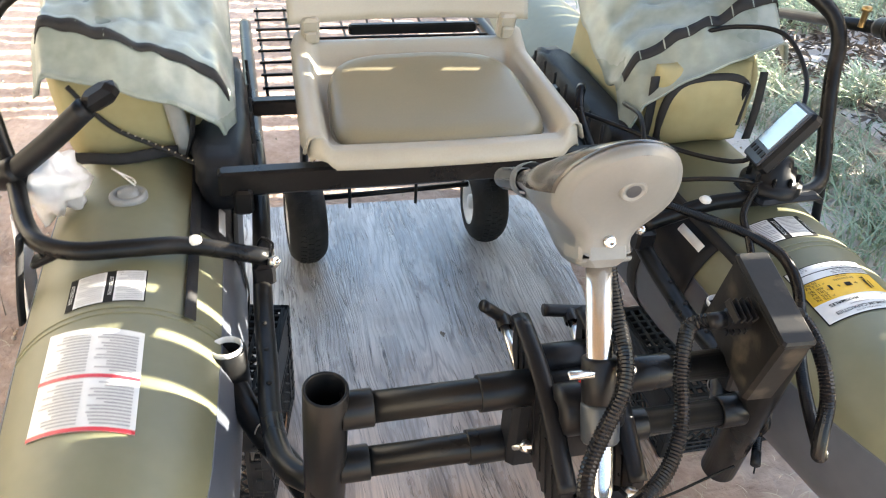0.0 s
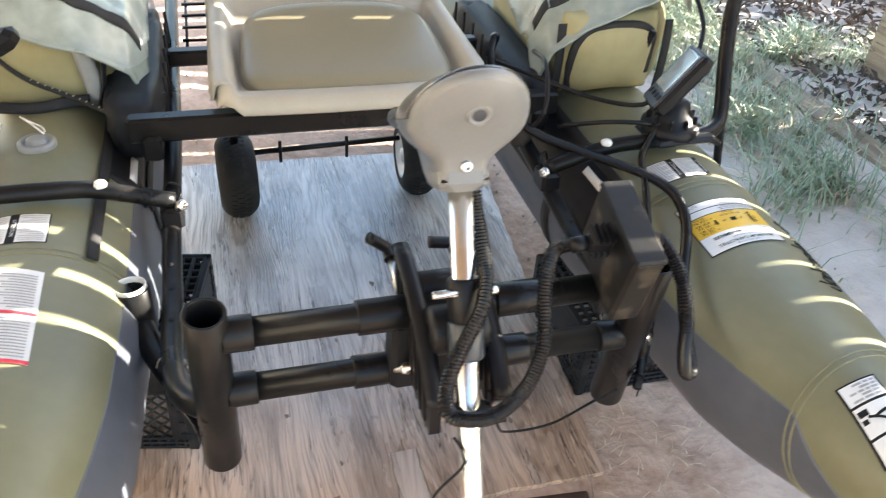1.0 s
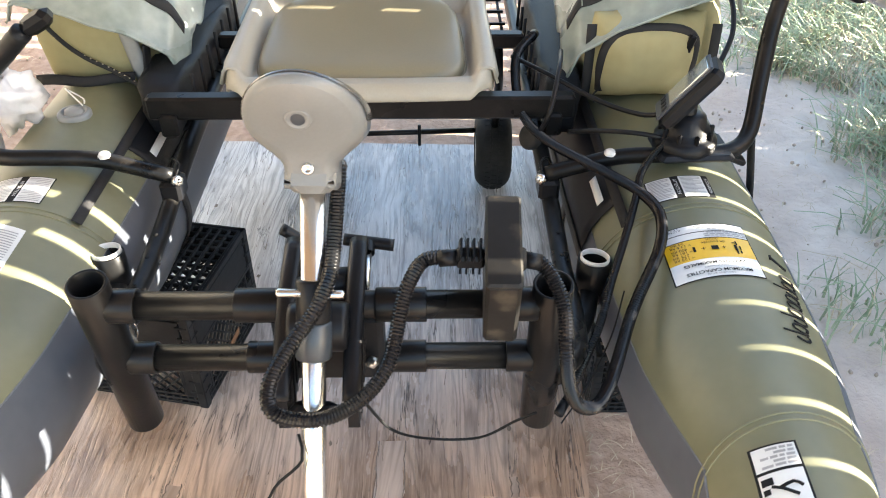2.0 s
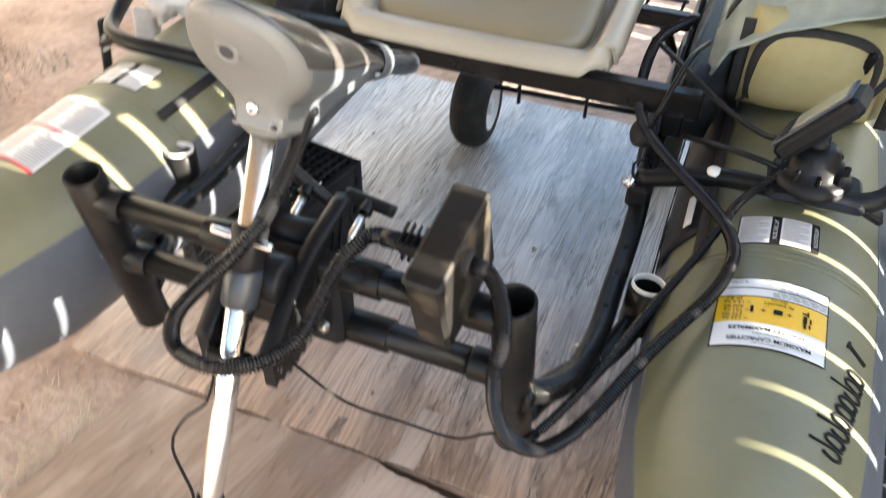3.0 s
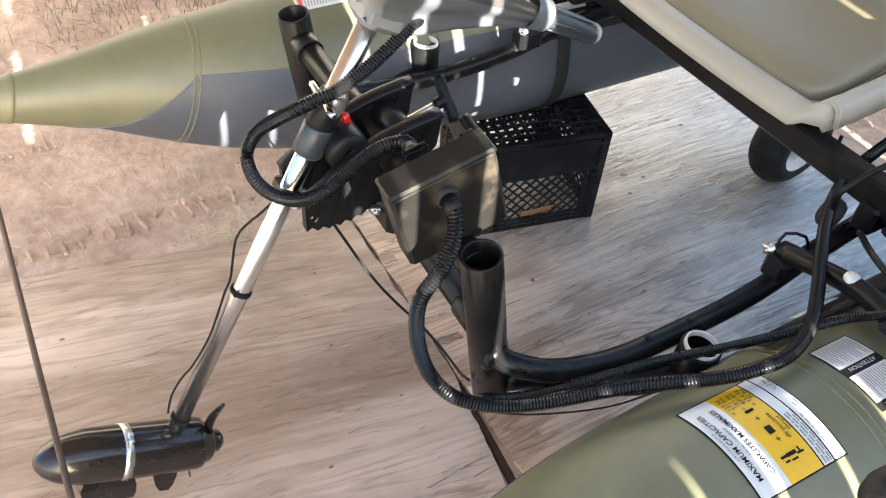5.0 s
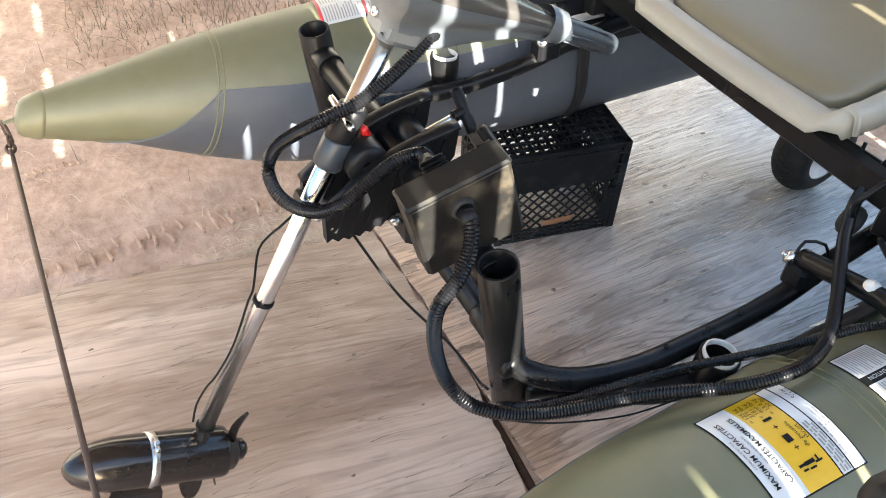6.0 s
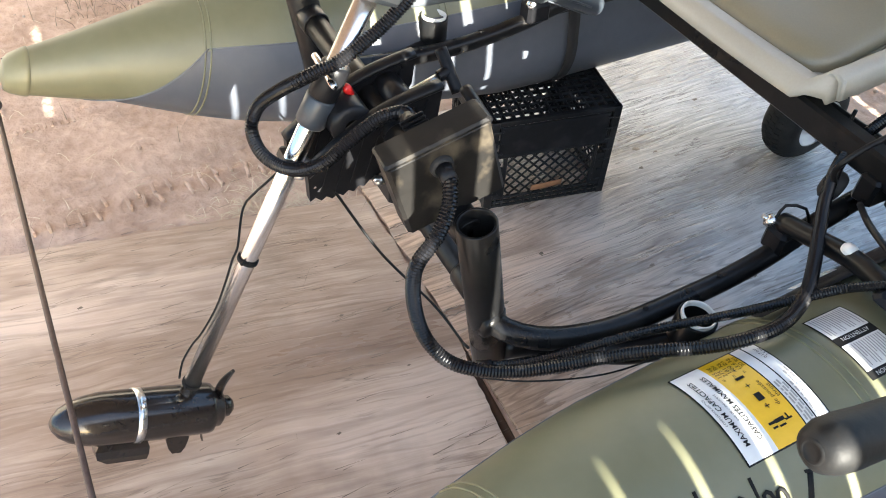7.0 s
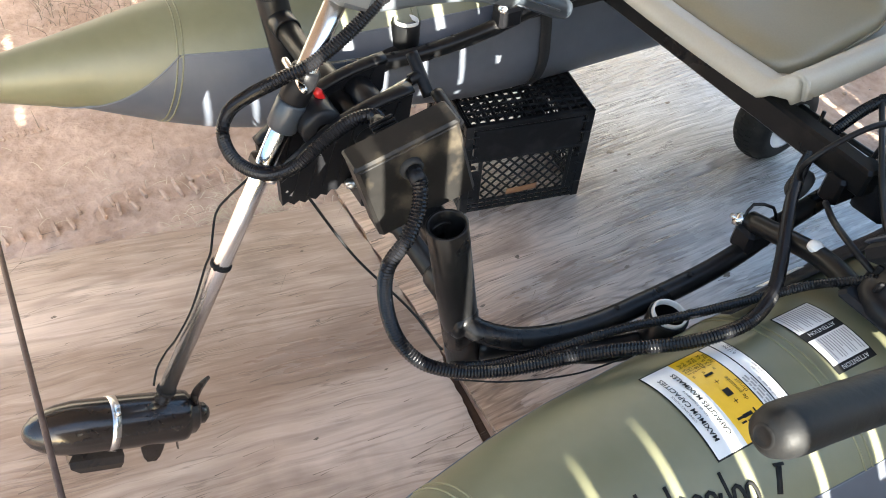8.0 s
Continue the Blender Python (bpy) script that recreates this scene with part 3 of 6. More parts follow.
def make_pontoon(side, label, inner, outer):
    """inner and outer: degrees from the crown to the seam on either flank."""
    ei, eo = radians(inner), radians(outer)
    p = thing("inflatable_pontoon", label, "pontoon", "two pontoons of the boat")
    ys = [HULL[0][0], -0.494, -0.490, -0.483, -0.476, -0.465, -0.454] + [-0.44 + 0.02 * k for k in range(42)] + [0.42 + 0.1 * k for k in range(15)] + [1.9, 1.95, 2.0, 2.05, 2.1, 2.15, 2.2, 2.25, 2.3, 2.35, 2.4, 2.43, 2.44]
    up, low = Geo(), Geo()
    n = 36
    up.loft([[skin(side, y, -edge_angle(y, ei) + (edge_angle(y, ei) + edge_angle(y, eo)) * j / n) for j in range(n + 1)] for y in ys], close=False)
    yl = [y for y in ys if edge_angle(y, eo) < math.pi - 0.02]
    low.loft([[skin(side, y, edge_angle(y, eo) + (2 * math.pi - edge_angle(y, eo) - edge_angle(y, ei)) * j / n) for j in range(n + 1)] for y in yl], close=False)
    part("upper_skin", up, OLIVE, p, "olive coated fabric top")
    part("lower_skin", low, GREY_PVC, p, "blue-grey fabric belly")
    for y in (-0.147, -0.157):
        ring = Geo()
        ring.tube([skin(side, y, -math.pi + 2 * math.pi * j / 40, 0.0004) for j in range(41)], 0.0016, 6, False)
        part("seam", ring, SEAM, p)
    for y in (0.345, 0.358):
        ring = Geo()
        ring.tube([skin(side, y, -ei + (ei + eo) * j / 30, 0.0004) for j in range(31)], 0.0016, 6, False)
        part("seam", ring, SEAM, p)
    for s, e in ((-1, ei), (1, eo)):
        sm = Geo()
        sm.tube([skin(side, y, s * edge_angle(y, e), 0.0004) for y in np.linspace(-0.36, -0.152, 30)], 0.0018, 6, False)
        part("seam", sm, SEAM_GREY, p)
        sm = Geo()
        sm.tube([skin(side, y, s * e, 0.0002) for y in np.linspace(-0.15, 1.7, 34)], 0.0012, 6, False)
        part("seam", sm, SEAM_GREY, p)
    cap = Geo()
    cap.loft([[skin(side, y, 2 * math.pi * j / 28, o) for j in range(28)] for y, o in ((-0.490, 0.0022), (-0.480, 0.003), (-0.456, 0.003), (-0.450, 0.0024), (-0.4485, 0.0))], caps=False)
    part("nose_patch", cap, SEAM, p)
    return p


def patch(side, p, name, x0, x1, y0, y1, material, off=0.0016, nx=16, ny=6, label=""):
    g = Geo()
    g.grid(lambda u, v: skin_at(side, x0 + (x1 - x0) * u, y0 + (y1 - y0) * v, off), nx, ny)
    return part(name, g, material, p, label)


def print_bars(side, p, x0, x1, y0, y1, rows, material, off=0.0024, seed=1, fill=(0.55, 0.95)):
    """Lines of small print that cannot be read, as plain bars along x."""
    rnd = random.Random(seed)
    g = Geo()
    for k in range(rows):
        y = y0 + (y1 - y0) * (k + 0.5) / rows
        h = 0.30 * (y1 - y0) / rows
        x = x0
        end = x0 + (x1 - x0) * rnd.uniform(*fill)
        sg = 1 if x1 > x0 else -1
        while (end - x) * sg > 0.002:
            w = rnd.uniform(0.004, 0.014)
            xe = x + sg * min(w, abs(end - x))
            g.grid(lambda u, v: skin_at(side, x + (xe - x) * u, y - h + 2 * h * v, off), 2, 1)
            x = xe + sg * 0.0022
    return part("small_print", g, material, p)


def words(side, p, txt, cx, y, height, material=None, off=0.0032, bold=0.0):
    """Letters on a pontoon that read from the seat: the line runs to -x, its top points to -y."""
    g = text_geo(txt, height, lambda u, v: skin_at(side, cx - u, y - v, off), bold)
    return part("lettering", g, material or INK, p)


right = make_pontoon(1, "olive and grey inflatable pontoon with a yellow capacity label", 69, 47)
left = make_pontoon(-1, "olive and grey inflatable pontoon with a large white warning label", 58, 58)

# capacity label
lx0, lx1 = 0.512, 0.652
lab = patch(1, right, "capacity_label", lx0, lx1, 0.160, 0.296, INK, 0.0012, label="white and yellow capacity label with a black border")
patch(1, lab, "label_field", lx0 + 0.002, lx1 - 0.002, 0.162, 0.206, LABEL_WHITE)
patch(1, lab, "label_field", lx0 + 0.002, lx1 - 0.002, 0.206, 0.2565, LABEL_YELLOW)
patch(1, lab, "label_field", lx0 + 0.002, lx1 - 0.002, 0.2585, 0.274, LABEL_WHITE)
patch(1, lab, "label_field", lx0 + 0.002, lx1 - 0.002, 0.276, 0.294, LABEL_WHITE)
lc = 0.5 * (lx0 + lx1)
words(1, lab, "COMPLIANCE NOTICE", lc, 0.1665, 0.0042)
words(1, lab, "MAXIMUM CAPACITIES", lc, 0.1745, 0.0098, bold=0.00015)
words(1, lab, "AVIS DE CONFORMITÉ", lc, 0.1845, 0.0042)
words(1, lab, "CAPACITÉS MAXIMALES", lc, 0.1940, 0.0094, bold=0.0002)
for txt, x, y in (("= 125 kg", lx0 + 0.026, 0.2120), ("275 lbs", lx0 + 0.022, 0.2195), ("= 181 kg", lx0 + 0.026, 0.2275), ("400 lbs", lx0 + 0.022, 0.2350), ("= 13.6 kg", lx0 + 0.026, 0.2435), ("30 lbs", lx0 + 0.022, 0.2510)):
    words(1, lab, txt, x, y, 0.0085)
words(1, lab, "de poussée", lc + 0.006, 0.2435, 0.0085)
words(1, lab, "thrust", lc + 0.006, 0.2515, 0.0085)
words(1, lab, "+", lc + 0.020, 0.2300, 0.014)
words(1, lab, "+", lc - 0.012, 0.2300, 0.014)
for x, y, w, h in ((lc + 0.040, 0.230, 0.006, 0.018), (lc + 0.047, 0.230, 0.003, 0.012), (lc + 0.006, 0.230, 0.014, 0.012), (lc - 0.026, 0.231, 0.005, 0.016), (lc + 0.040, 0.216, 0.004, 0.014), (lc + 0.046, 0.216, 0.003, 0.009), (lc + 0.040, 0.246, 0.010, 0.003), (lc + 0.043, 0.246, 0.003, 0.013)):
    w, h = 0.8 * w, 0.8 * h
    y = 0.230 + 0.75 * (y - 0.230)
    icon = Geo().grid(lambda u, v: skin_at(1, x - w / 2 + w * u, y - h / 2 + h * v, 0.0026), 2, 2)
    part("icon", icon, INK, lab)
print_bars(1, lab, lx1 - 0.004, lx0 + 0.03, 0.260, 0.273, 3, INK_GREY, seed=3)
words(1, lab, "2.5 psi", lx0 + 0.024, 0.2905, 0.0065)
words(1, lab, "0.17 bar", lx0 + 0.024, 0.2845, 0.0065)
print_bars(1, lab, lx1 - 0.016, lx0 + 0.05, 0.277, 0.293, 3, INK_GREY, seed=4)

# attention labels on both pontoons
for side, p, xa, xb, ya, yb in ((1, right, 0.520, 0.632, 0.376, 0.446), (-1, left, -0.556, -0.672, 0.372, 0.454)):
    s = 1 if xb > xa else -1
    at = patch(side, p, "attention_label", xa, xb, ya, yb, INK, 0.0012, label="black and white attention label")
    third = (xb - xa) / 2
    for k in (0, 1):
        f0, f1 = xa + third * k + s * 0.002, xa + third * (k + 1) - s * 0.012
        patch(side, at, "label_field", f0, f1, ya + 0.002, yb - 0.002, LABEL_WHITE)
        g = Geo()
        for j in range(14):
            y = ya + 0.006 + j * (yb - ya - 0.010) / 14
            w = (0.95, 1.0, 0.97, 0.62)[j % 4]
            g.grid(lambda u, v: skin_at(side, f0 + s * 0.003 + (f1 - f0 - s * 0.006) * u * w, y + 0.0017 * v, 0.0024), 3, 1)
        part("small_print", g, INK_GREY, at)
        bar = xa + third * (k + 1) - s * 0.006
        part("lettering", text_geo("ATTENTION", 0.0085, lambda u, v: skin_at(side, bar + v, 0.5 * (ya + yb) - u, 0.0026)), LABEL_WHITE, at)

# large warning label on the other pontoon
def slanted(u, v):
    """Bilinear corners of the large label, in x and y."""
    x = -0.551 - 0.135 * u
    return x, (0.098 + 0.025 * u) + (0.198 + 0.008 * u) * v


big = Geo()
big.grid(lambda u, v: skin_at(-1, *slanted(u, v), 0.0012), 16, 12)
biglab = part("warning_label", big, LABEL_WHITE, left, "large white warning label with red lines")
for v0, v1 in ((0.0, 0.035), (0.485, 0.52)):
    g = Geo()
    g.grid(lambda u, v: skin_at(-1, *slanted(u, v0 + (v1 - v0) * v), 0.0020), 16, 1)
    part("red_line", g, INK_RED, biglab)
rnd = random.Random(5)
g = Geo()
for v0 in (0.06, 0.55):
    for col in (0.05, 0.53):
        for j in range(13):
            v = v0 + j * 0.031
            w = rnd.uniform(0.25, 0.42)
            g.grid(lambda a, b: skin_at(-1, *slanted(col + w * a, v + 0.013 * b), 0.0020), 5, 1)
part("small_print", g, INK_GREY, biglab)

# pictogram label on the nose
pic = patch(1, right, "pictogram_label", 0.531, 0.586, -0.272, -0.150, INK, 0.0022, label="white safety pictogram label with black border")
for a, b in ((-0.184, -0.153), (-0.232, -0.188), (-0.269, -0.236)):
    patch(1, pic, "label_field", 0.534, 0.583, a, b, LABEL_WHITE, 0.0028)
for k, (a, b) in enumerate(((-0.183, -0.155), (-0.268, -0.238))):
    print_bars(1, pic, 0.580, 0.537, a, b, 5, INK_GREY, 0.0036, 20 + k)
g = Geo()
g.tube([skin_at(1, 0.545, -0.205, 0.0036), skin_at(1, 0.556, -0.211, 0.0036), skin_at(1, 0.570, -0.222, 0.0036)], 0.0028, 6, flat=0.2)
g.tube([skin_at(1, 0.553, -0.209, 0.0036), skin_at(1, 0.568, -0.205, 0.0036), skin_at(1, 0.577, -0.212, 0.0036)], 0.0022, 6, flat=0.2)
g.grid(lambda u, v: skin_at(1, 0.536 + 0.012 * u, -0.203 + 0.009 * v, 0.0036), 2, 2)
g.grid(lambda u, v: skin_at(1, 0.536 + 0.007 * u, -0.214 + 0.007 * v, 0.0036), 2, 2)
part("pictogram", g, INK, pic)

# a printed script mark on the outer flank, as plain strokes
def stroke(pts, r, label=""):
    part("printed_mark", Geo().tube([skin(1, y, a, 0.0014) for y, a in pts], r, 6, flat=0.25), INK, right, label)


a0 = math.asin(0.105 / 0.168)
for k in range(9):
    y, tall = 0.0 + 0.0198 * k, k in (0, 2, 6)
    a0 = radians(30 + 9 * k / 8)
    da = (0.046 if tall else 0.026) / 0.17
    if tall:
        stroke([(y + 0.004, a0 - da * 0.55), (y, a0 - da * 0.2), (y + 0.006, a0 + 0.01), (y + 0.016, a0 - 0.03), (y + 0.014, a0 - da)], 0.0024)
    else:
        stroke([(y, a0), (y + 0.004, a0 - da), (y + 0.014, a0 - da * 0.95), (y + 0.017, a0 - da * 0.35), (y + 0.012, a0 + 0.01), (y + 0.004, a0 - 0.02)], 0.0026)
stroke([(0.206, 0.68), (0.220, 0.50)], 0.0036)
stroke([(0.212, 0.49), (0.228, 0.51)], 0.0022)
for k in range(7):
    y = 0.02 + 0.05 * k
    stroke([(y, 1.42), (y + 0.012, 1.30), (y + 0.03, 1.33)], 0.0045)

# valve with a cord loop
valve = Geo()
vm = Matrix.Translation(skin_at(-1, -0.604, 0.69, 0.0))
valve.lathe([(0.034, -0.002), (0.034, 0.006), (0.030, 0.010), (0.024, 0.010), (0.022, 0.006), (0.019, 0.006), (0.018, 0.013), (0.008, 0.015), (0.0, 0.015)], vm, 28)
vp = part("valve", valve, mat("grey_valve_plastic", (0.16, 0.17, 0.17), (0.22, 0.23, 0.23), 0.35), left, "round grey plastic air valve")
loop = Geo()
loop.tube([vm @ Vector(q) for q in ((0.012, 0.02, 0.012), (-0.012, 0.035, 0.03), (-0.028, 0.05, 0.035), (-0.020, 0.062, 0.02), (0.004, 0.05, 0.012), (0.012, 0.03, 0.012))], 0.0016, 6)
part("cord_loop", loop, WHITE_PVC, vp)


def inner_panel(side, p, y_a, a_top, a_low):
    """The black cloth pocket on the inner shoulder of a pontoon, with webbing along its edge."""
    g = Geo()
    g.grid(lambda u, v: skin(side, y_a + (1.25 - y_a) * v, radians(a_top + (a_low - a_top) * u), 0.003 + 0.010 * math.sin(math.pi * u) * math.sin(math.pi * v) + 0.002 * wob(u * 3, v * 6, side, 2)), 12, 30, thick=0.002)
    q = part("side_pocket", g, BLACK_CLOTH, p, "black nylon side pocket")
    for a0, y0, y1 in ((a_top + 4, 0.35, 1.2), (a_low + 2, y_a, 1.2)):
        w = Geo()
        w.grid(lambda u, v: skin(side, y0 + (y1 - y0) * v, radians(a0 - 6 * u), 0.008), 2, 30, thick=0.002)
        part("webbing", w, WEBBING, q)
    w = Geo()
    w.grid(lambda u, v: skin(side, y_a + 0.02 + 0.085 * v, radians(-50 - 5 * u), 0.014), 2, 4, thick=0.001)
    part("white_tag", w, LABEL_WHITE, q)


inner_panel(-1, left, 0.62, -37, -68)
inner_panel(1, right, 0.43, -44, -84)


def strap_round(side, p, y, a0, a1, width=0.038):
    g = Geo()
    g.grid(lambda u, v: skin(side, y + width * (u - 0.5), radians(a0 + (a1 - a0) * v), 0.0035), 2, 30, thick=0.002)
    part("strap", g, WEBBING, p)


strap_round(-1, left, 0.668, -60, -200, 0.03)
strap_round(1, right, 0.62, -60, -200)

# ring, link and wire at the nose of one pontoon
hook = thing("tether", "rusty wire tether with ring and link, stretched between the pontoon noses", "tether")
nose = skin(-1, -0.490, 0, -0.02)
g = Geo()
rc = nose + Vector((0, -0.028, -0.030))
g.tube([rc + Vector((0.024 * math.cos(a), 0.010 * math.cos(a) * 0.5, 0.020 * math.sin(a))) for a in np.linspace(0, 2 * math.pi, 25)], 0.0034, 8, False)
part("ring", g, RUST, hook)
g = Geo()
g.tube([nose + Vector((0, 0.012, 0.0)), nose + Vector((0, -0.010, -0.008)), rc + Vector((0.002, 0, 0.022))], 0.006, 8, flat=0.5)
part("tab", g, OLIVE, hook)
end = Vector((0.585, -0.515, 0.50))
way = (end - rc).normalized()
for k in range(3):
    g = Geo()
    c = rc + way * (0.032 + 0.022 * k)
    side_v = way.cross(Vector((0, 0, 1) if k % 2 else (0, 1, 0))).normalized()
    g.tube([c + way * (0.014 * math.cos(a)) + side_v * (0.0075 * math.sin(a)) for a in np.linspace(0, 2 * math.pi, 17)], 0.0032, 6, False)
    part("link", g, RUST, hook)
g = Geo()
g.tube([rc + way * 0.082, end], 0.0042, 10, False)
part("wire", g, RUST, hook)


# ---- pipe mount across the bow ----
LTOP, LBOT = Vector((-0.317, 0.0, 0.767)), Vector((-0.322, 0.048, 0.452))
RTOP, RBOT = Vector((0.288, 0.0, 0.761)), Vector((0.292, 0.048, 0.452))
mount = thing("pipe_mount", "homemade black painted pipe frame carrying the trolling motor", "pipe frame")


def on_post(a, b, z):
    t = (z - b.z) / (a.z - b.z)
    return b + (a - b) * t


for top, bot in ((LTOP, LBOT), (RTOP, RBOT)):
    g = Geo().pipe(bot, top, 0.0270, 0.0045)
    part("upright_pipe", g, BLACK_PIPE, mount)
for z, dz in ((0.722, 0.0), (0.608, 0.0)):
    a, b = on_post(LTOP, LBOT, z), on_post(RTOP, RBOT, z)
    d = (b - a).normalized()
    g = Geo()
    g.lathe([(0.0195, 0.022), (0.0195, (b - a).length - 0.022)], axis(a, b), 28, True)
    bar = part("cross_pipe", g, BLACK_PIPE, mount)
    L = (b - a).length
    for s0, s1 in ((0.018, 0.056), (L - 0.056, L - 0.018), (0.186, 0.262), (0.372, 0.440)):
        g = Geo()
        e = 0.0015
        g.lathe([(0.0195, s0), (0.0228, s0), (0.0235, s0 + e), (0.0235, s1 - e), (0.0228, s1), (0.0195, s1)], axis(a, b), 28)
        part("coupling", g, BLACK_PIPE, bar)
block = Geo().box((0.150, 0.048, 0.120), pose(-0.012, 0.014, 0.652, 0, 0, 0), 0.008)
part("mounting_block", block, DUSTY_BLACK, mount, "dark mounting block between the pipes")

# rod holders at the back of the uprights
for s, bot, cup in ((1, RBOT, Vector((0.412, 0.305, 0.500))), (-1, LBOT, Vector((-0.438, 0.316, 0.512)))):
    g = Geo()
    p0 = bot + Vector((0.01 * s, 0.012, 0.045))
    g.tube([p0, p0 + Vector((0.02 * s, 0.05, 0.0)), cup + Vector((-0.03 * s, -0.09, -0.01)), cup + Vector((0, 0, -0.006))], 0.0205, 20)
    h = part("rod_holder", g, BLACK_PIPE, mount)
    top = cup + Vector((0.004 * s, 0.006, 0.064))
    g = Geo().pipe(cup - Vector((0, 0, 0.024)), top - (top - cup).normalized() * 0.006, 0.0300, 0.004)
    part("holder_cup", g, BLACK_PIPE, h)
    g = Geo().pipe(top - (top - cup).normalized() * 0.010, top, 0.0262, 0.0035)
    part("white_sleeve", g, WHITE_PVC, h, "white pvc sleeve inside the cup")
    tie = Geo()
    c = (p0 + cup) * 0.5
    tie.tube([c + Vector((0.0225 * math.cos(a), 0, 0.028 * math.sin(a) + 0.006)) for a in np.linspace(0, 2 * math.pi, 25)], 0.0011, 6, False)
    part("wire_tie", tie, BRIGHT, h)

# ---- steel frame of the boat ----
frame_ = thing("pontoon_boat", "black tubular steel boat chassis between two pontoons", "boat")


def rail(s, dx):
    x = lambda v: s * v + dx
    pts = [(x(0.300), 0.030, 0.576), (x(0.325), 0.040, 0.572), (x(0.349), 0.078, 0.560), (x(0.360), 0.14, 0.542), (x(0.365), 0.22, 0.530), (x(0.363), 0.32, 0.527), (x(0.363), 0.42, 0.534), (x(0.361), 0.50, 0.548), (x(0.356), 0.60, 0.575), (x(0.350), 0.8, 0.60), (x(0.350), 1.3, 0.605), (x(0.350), 1.75, 0.605)]
    g = Geo().tube(pts, 0.0170, 18, step=0.02)
    r = part("side_rail", g, BLACK_TUBE, frame_)
    for y, z in ((0.34, 0.5440), (0.40, 0.5500), (0.26, 0.5450)):
        g = Geo().lathe([(0.0046, 0), (0.0046, 0.0012), (0.0, 0.0012)], Matrix.Translation((x(0.363), y, z)), 10)
        part("rivet_hole", g, INK, r)
    # flange where the rail enters the upright
    g = Geo()
    g.lathe([(0.019, 0.0), (0.026, 0.0), (0.026, 0.010), (0.0175, 0.016)], axis((x(0.302), 0.028, 0.575), (x(0.330), 0.042, 0.571)), 20)
    part("collar", g, BLACK_PIPE, r)
    # clamp: eye bolt, nut and wing
    c = Vector((x(0.343), 0.505, 0.600))
    k = Geo()
    k.lathe([(0.0, 0), (0.010, 0.0), (0.011, 0.003), (0.011, 0.012), (0.007, 0.014), (0.0, 0.014)], axis(c, c + Vector((-0.6 * s, -0.5, 0.35))), 6)
    k.lathe([(0.0045, 0), (0.0045, 0.021)], axis(c, c + Vector((-0.6 * s, -0.5, 0.35))), 10, True)
    part("clamp_bolt", k, BRIGHT, frame_, "bright zinc clamp bolt")
    k = Geo()
    k.tube([c + Vector((0.0, 0.0, 0.006)), c + Vector((-0.006 * s, 0.02, 0.024)), c + Vector((0.012 * s, 0.045, 0.022)), c + Vector((0.022 * s, 0.05, 0.0))], 0.0026, 8)
    part("cotter_wire", k, BLACK_TUBE, frame_)
    k = Geo().box((0.040, 0.055, 0.044), pose(x(0.356), 0.525, 0.574), 0.006)
    part("clamp_body", k, BLACK_PLASTIC, frame_)
    # arm out over the pontoon, and its arch for the oar
    arm = [(x(0.350), 0.515, 0.605), (x(0.40), 0.512, 0.622), (x(0.48), 0.506, 0.648), (x(0.56), 0.486, 0.664), (x(0.64), 0.484, 0.667), (x(0.694), 0.497, 0.670), (x(0.728), 0.530, 0.690), (x(0.745), 0.580, 0.765), (x(0.762), 0.628, 0.850), (x(0.776), 0.655, 0.905), (x(0.765), 0.69, 0.955), (x(0.715), 0.75, 0.990), (x(0.655), 0.83, 0.985), (x(0.60), 0.93, 0.95), (x(0.55), 1.05, 0.86)]
    if s < 0:                                             # this arm is folded lower, behind the bag
        arm = arm[:5] + [(x(0.700), 0.512, 0.668), (x(0.735), 0.575, 0.672), (x(0.764), 0.680, 0.702), (x(0.785), 0.730, 0.760), (x(0.800), 0.780, 0.850), (x(0.775), 0.850, 0.940), (x(0.700), 0.930, 0.985)]
    g = Geo().tube(arm, 0.0155, 16, step=0.015)
    a = part("oar_arm", g, BLACK_TUBE, frame_)
    b = Geo()
    bc = Vector((x(0.465), 0.506, 0.645 + 0.013))
    b.lathe([(0.0, 0.006), (0.006, 0.0055), (0.011, 0.002), (0.012, 0.0), (0.012, -0.004)], Matrix.Translation(bc), 16)
    part("white_bolt_cap", b, WHITE_PVC, a, "white plastic bolt cap")
    foot = Geo().box((0.050, 0.030, 0.012), pose(x(0.695), 0.500, 0.651, 0, s * 24, 0), 0.003)
    part("foot_plate", foot, BLACK_PLASTIC, a)
    leg = Geo().tube([(x(0.735), 0.53, 0.675), (x(0.760), 0.535, 0.56), (x(0.768), 0.53, 0.50)], 0.012, 10, flat=0.4)
    part("side_strap", leg, WEBBING, a)


rail(1, 0.0)
rail(-1, -0.018)
g = Geo().box((0.860, 0.034, 0.050), pose(-0.012, 0.668, 0.674), 0.005)
part("seat_bar", g, BLACK_TUBE, frame_, "black steel crossbar under the seat")
g = Geo().box((0.72, 0.034, 0.036), pose(-0.012, 1.02, 0.664), 0.005)
part("seat_bar", g, BLACK_TUBE, frame_)
for x in (-0.40, 0.375):
    g = Geo().box((0.036, 0.10, 0.050), pose(x, 0.69, 0.640, 0, 0, 0), 0.005)
    part("bracket", g, BLACK_TUBE, frame_)
for x in (-0.242, 0.320):
    g = Geo().tube([(x * 0.9, 1.02, 0.66), (x, 1.30, 0.42), (x, 1.40, 0.16)], 0.012, 12, False)
    part("wheel_strut", g, BLACK_TUBE, frame_)
g = Geo()
g.tube([(-0.190, 1.397, 0.197), (0.262, 1.420, 0.197)], 0.0085, 12, False)
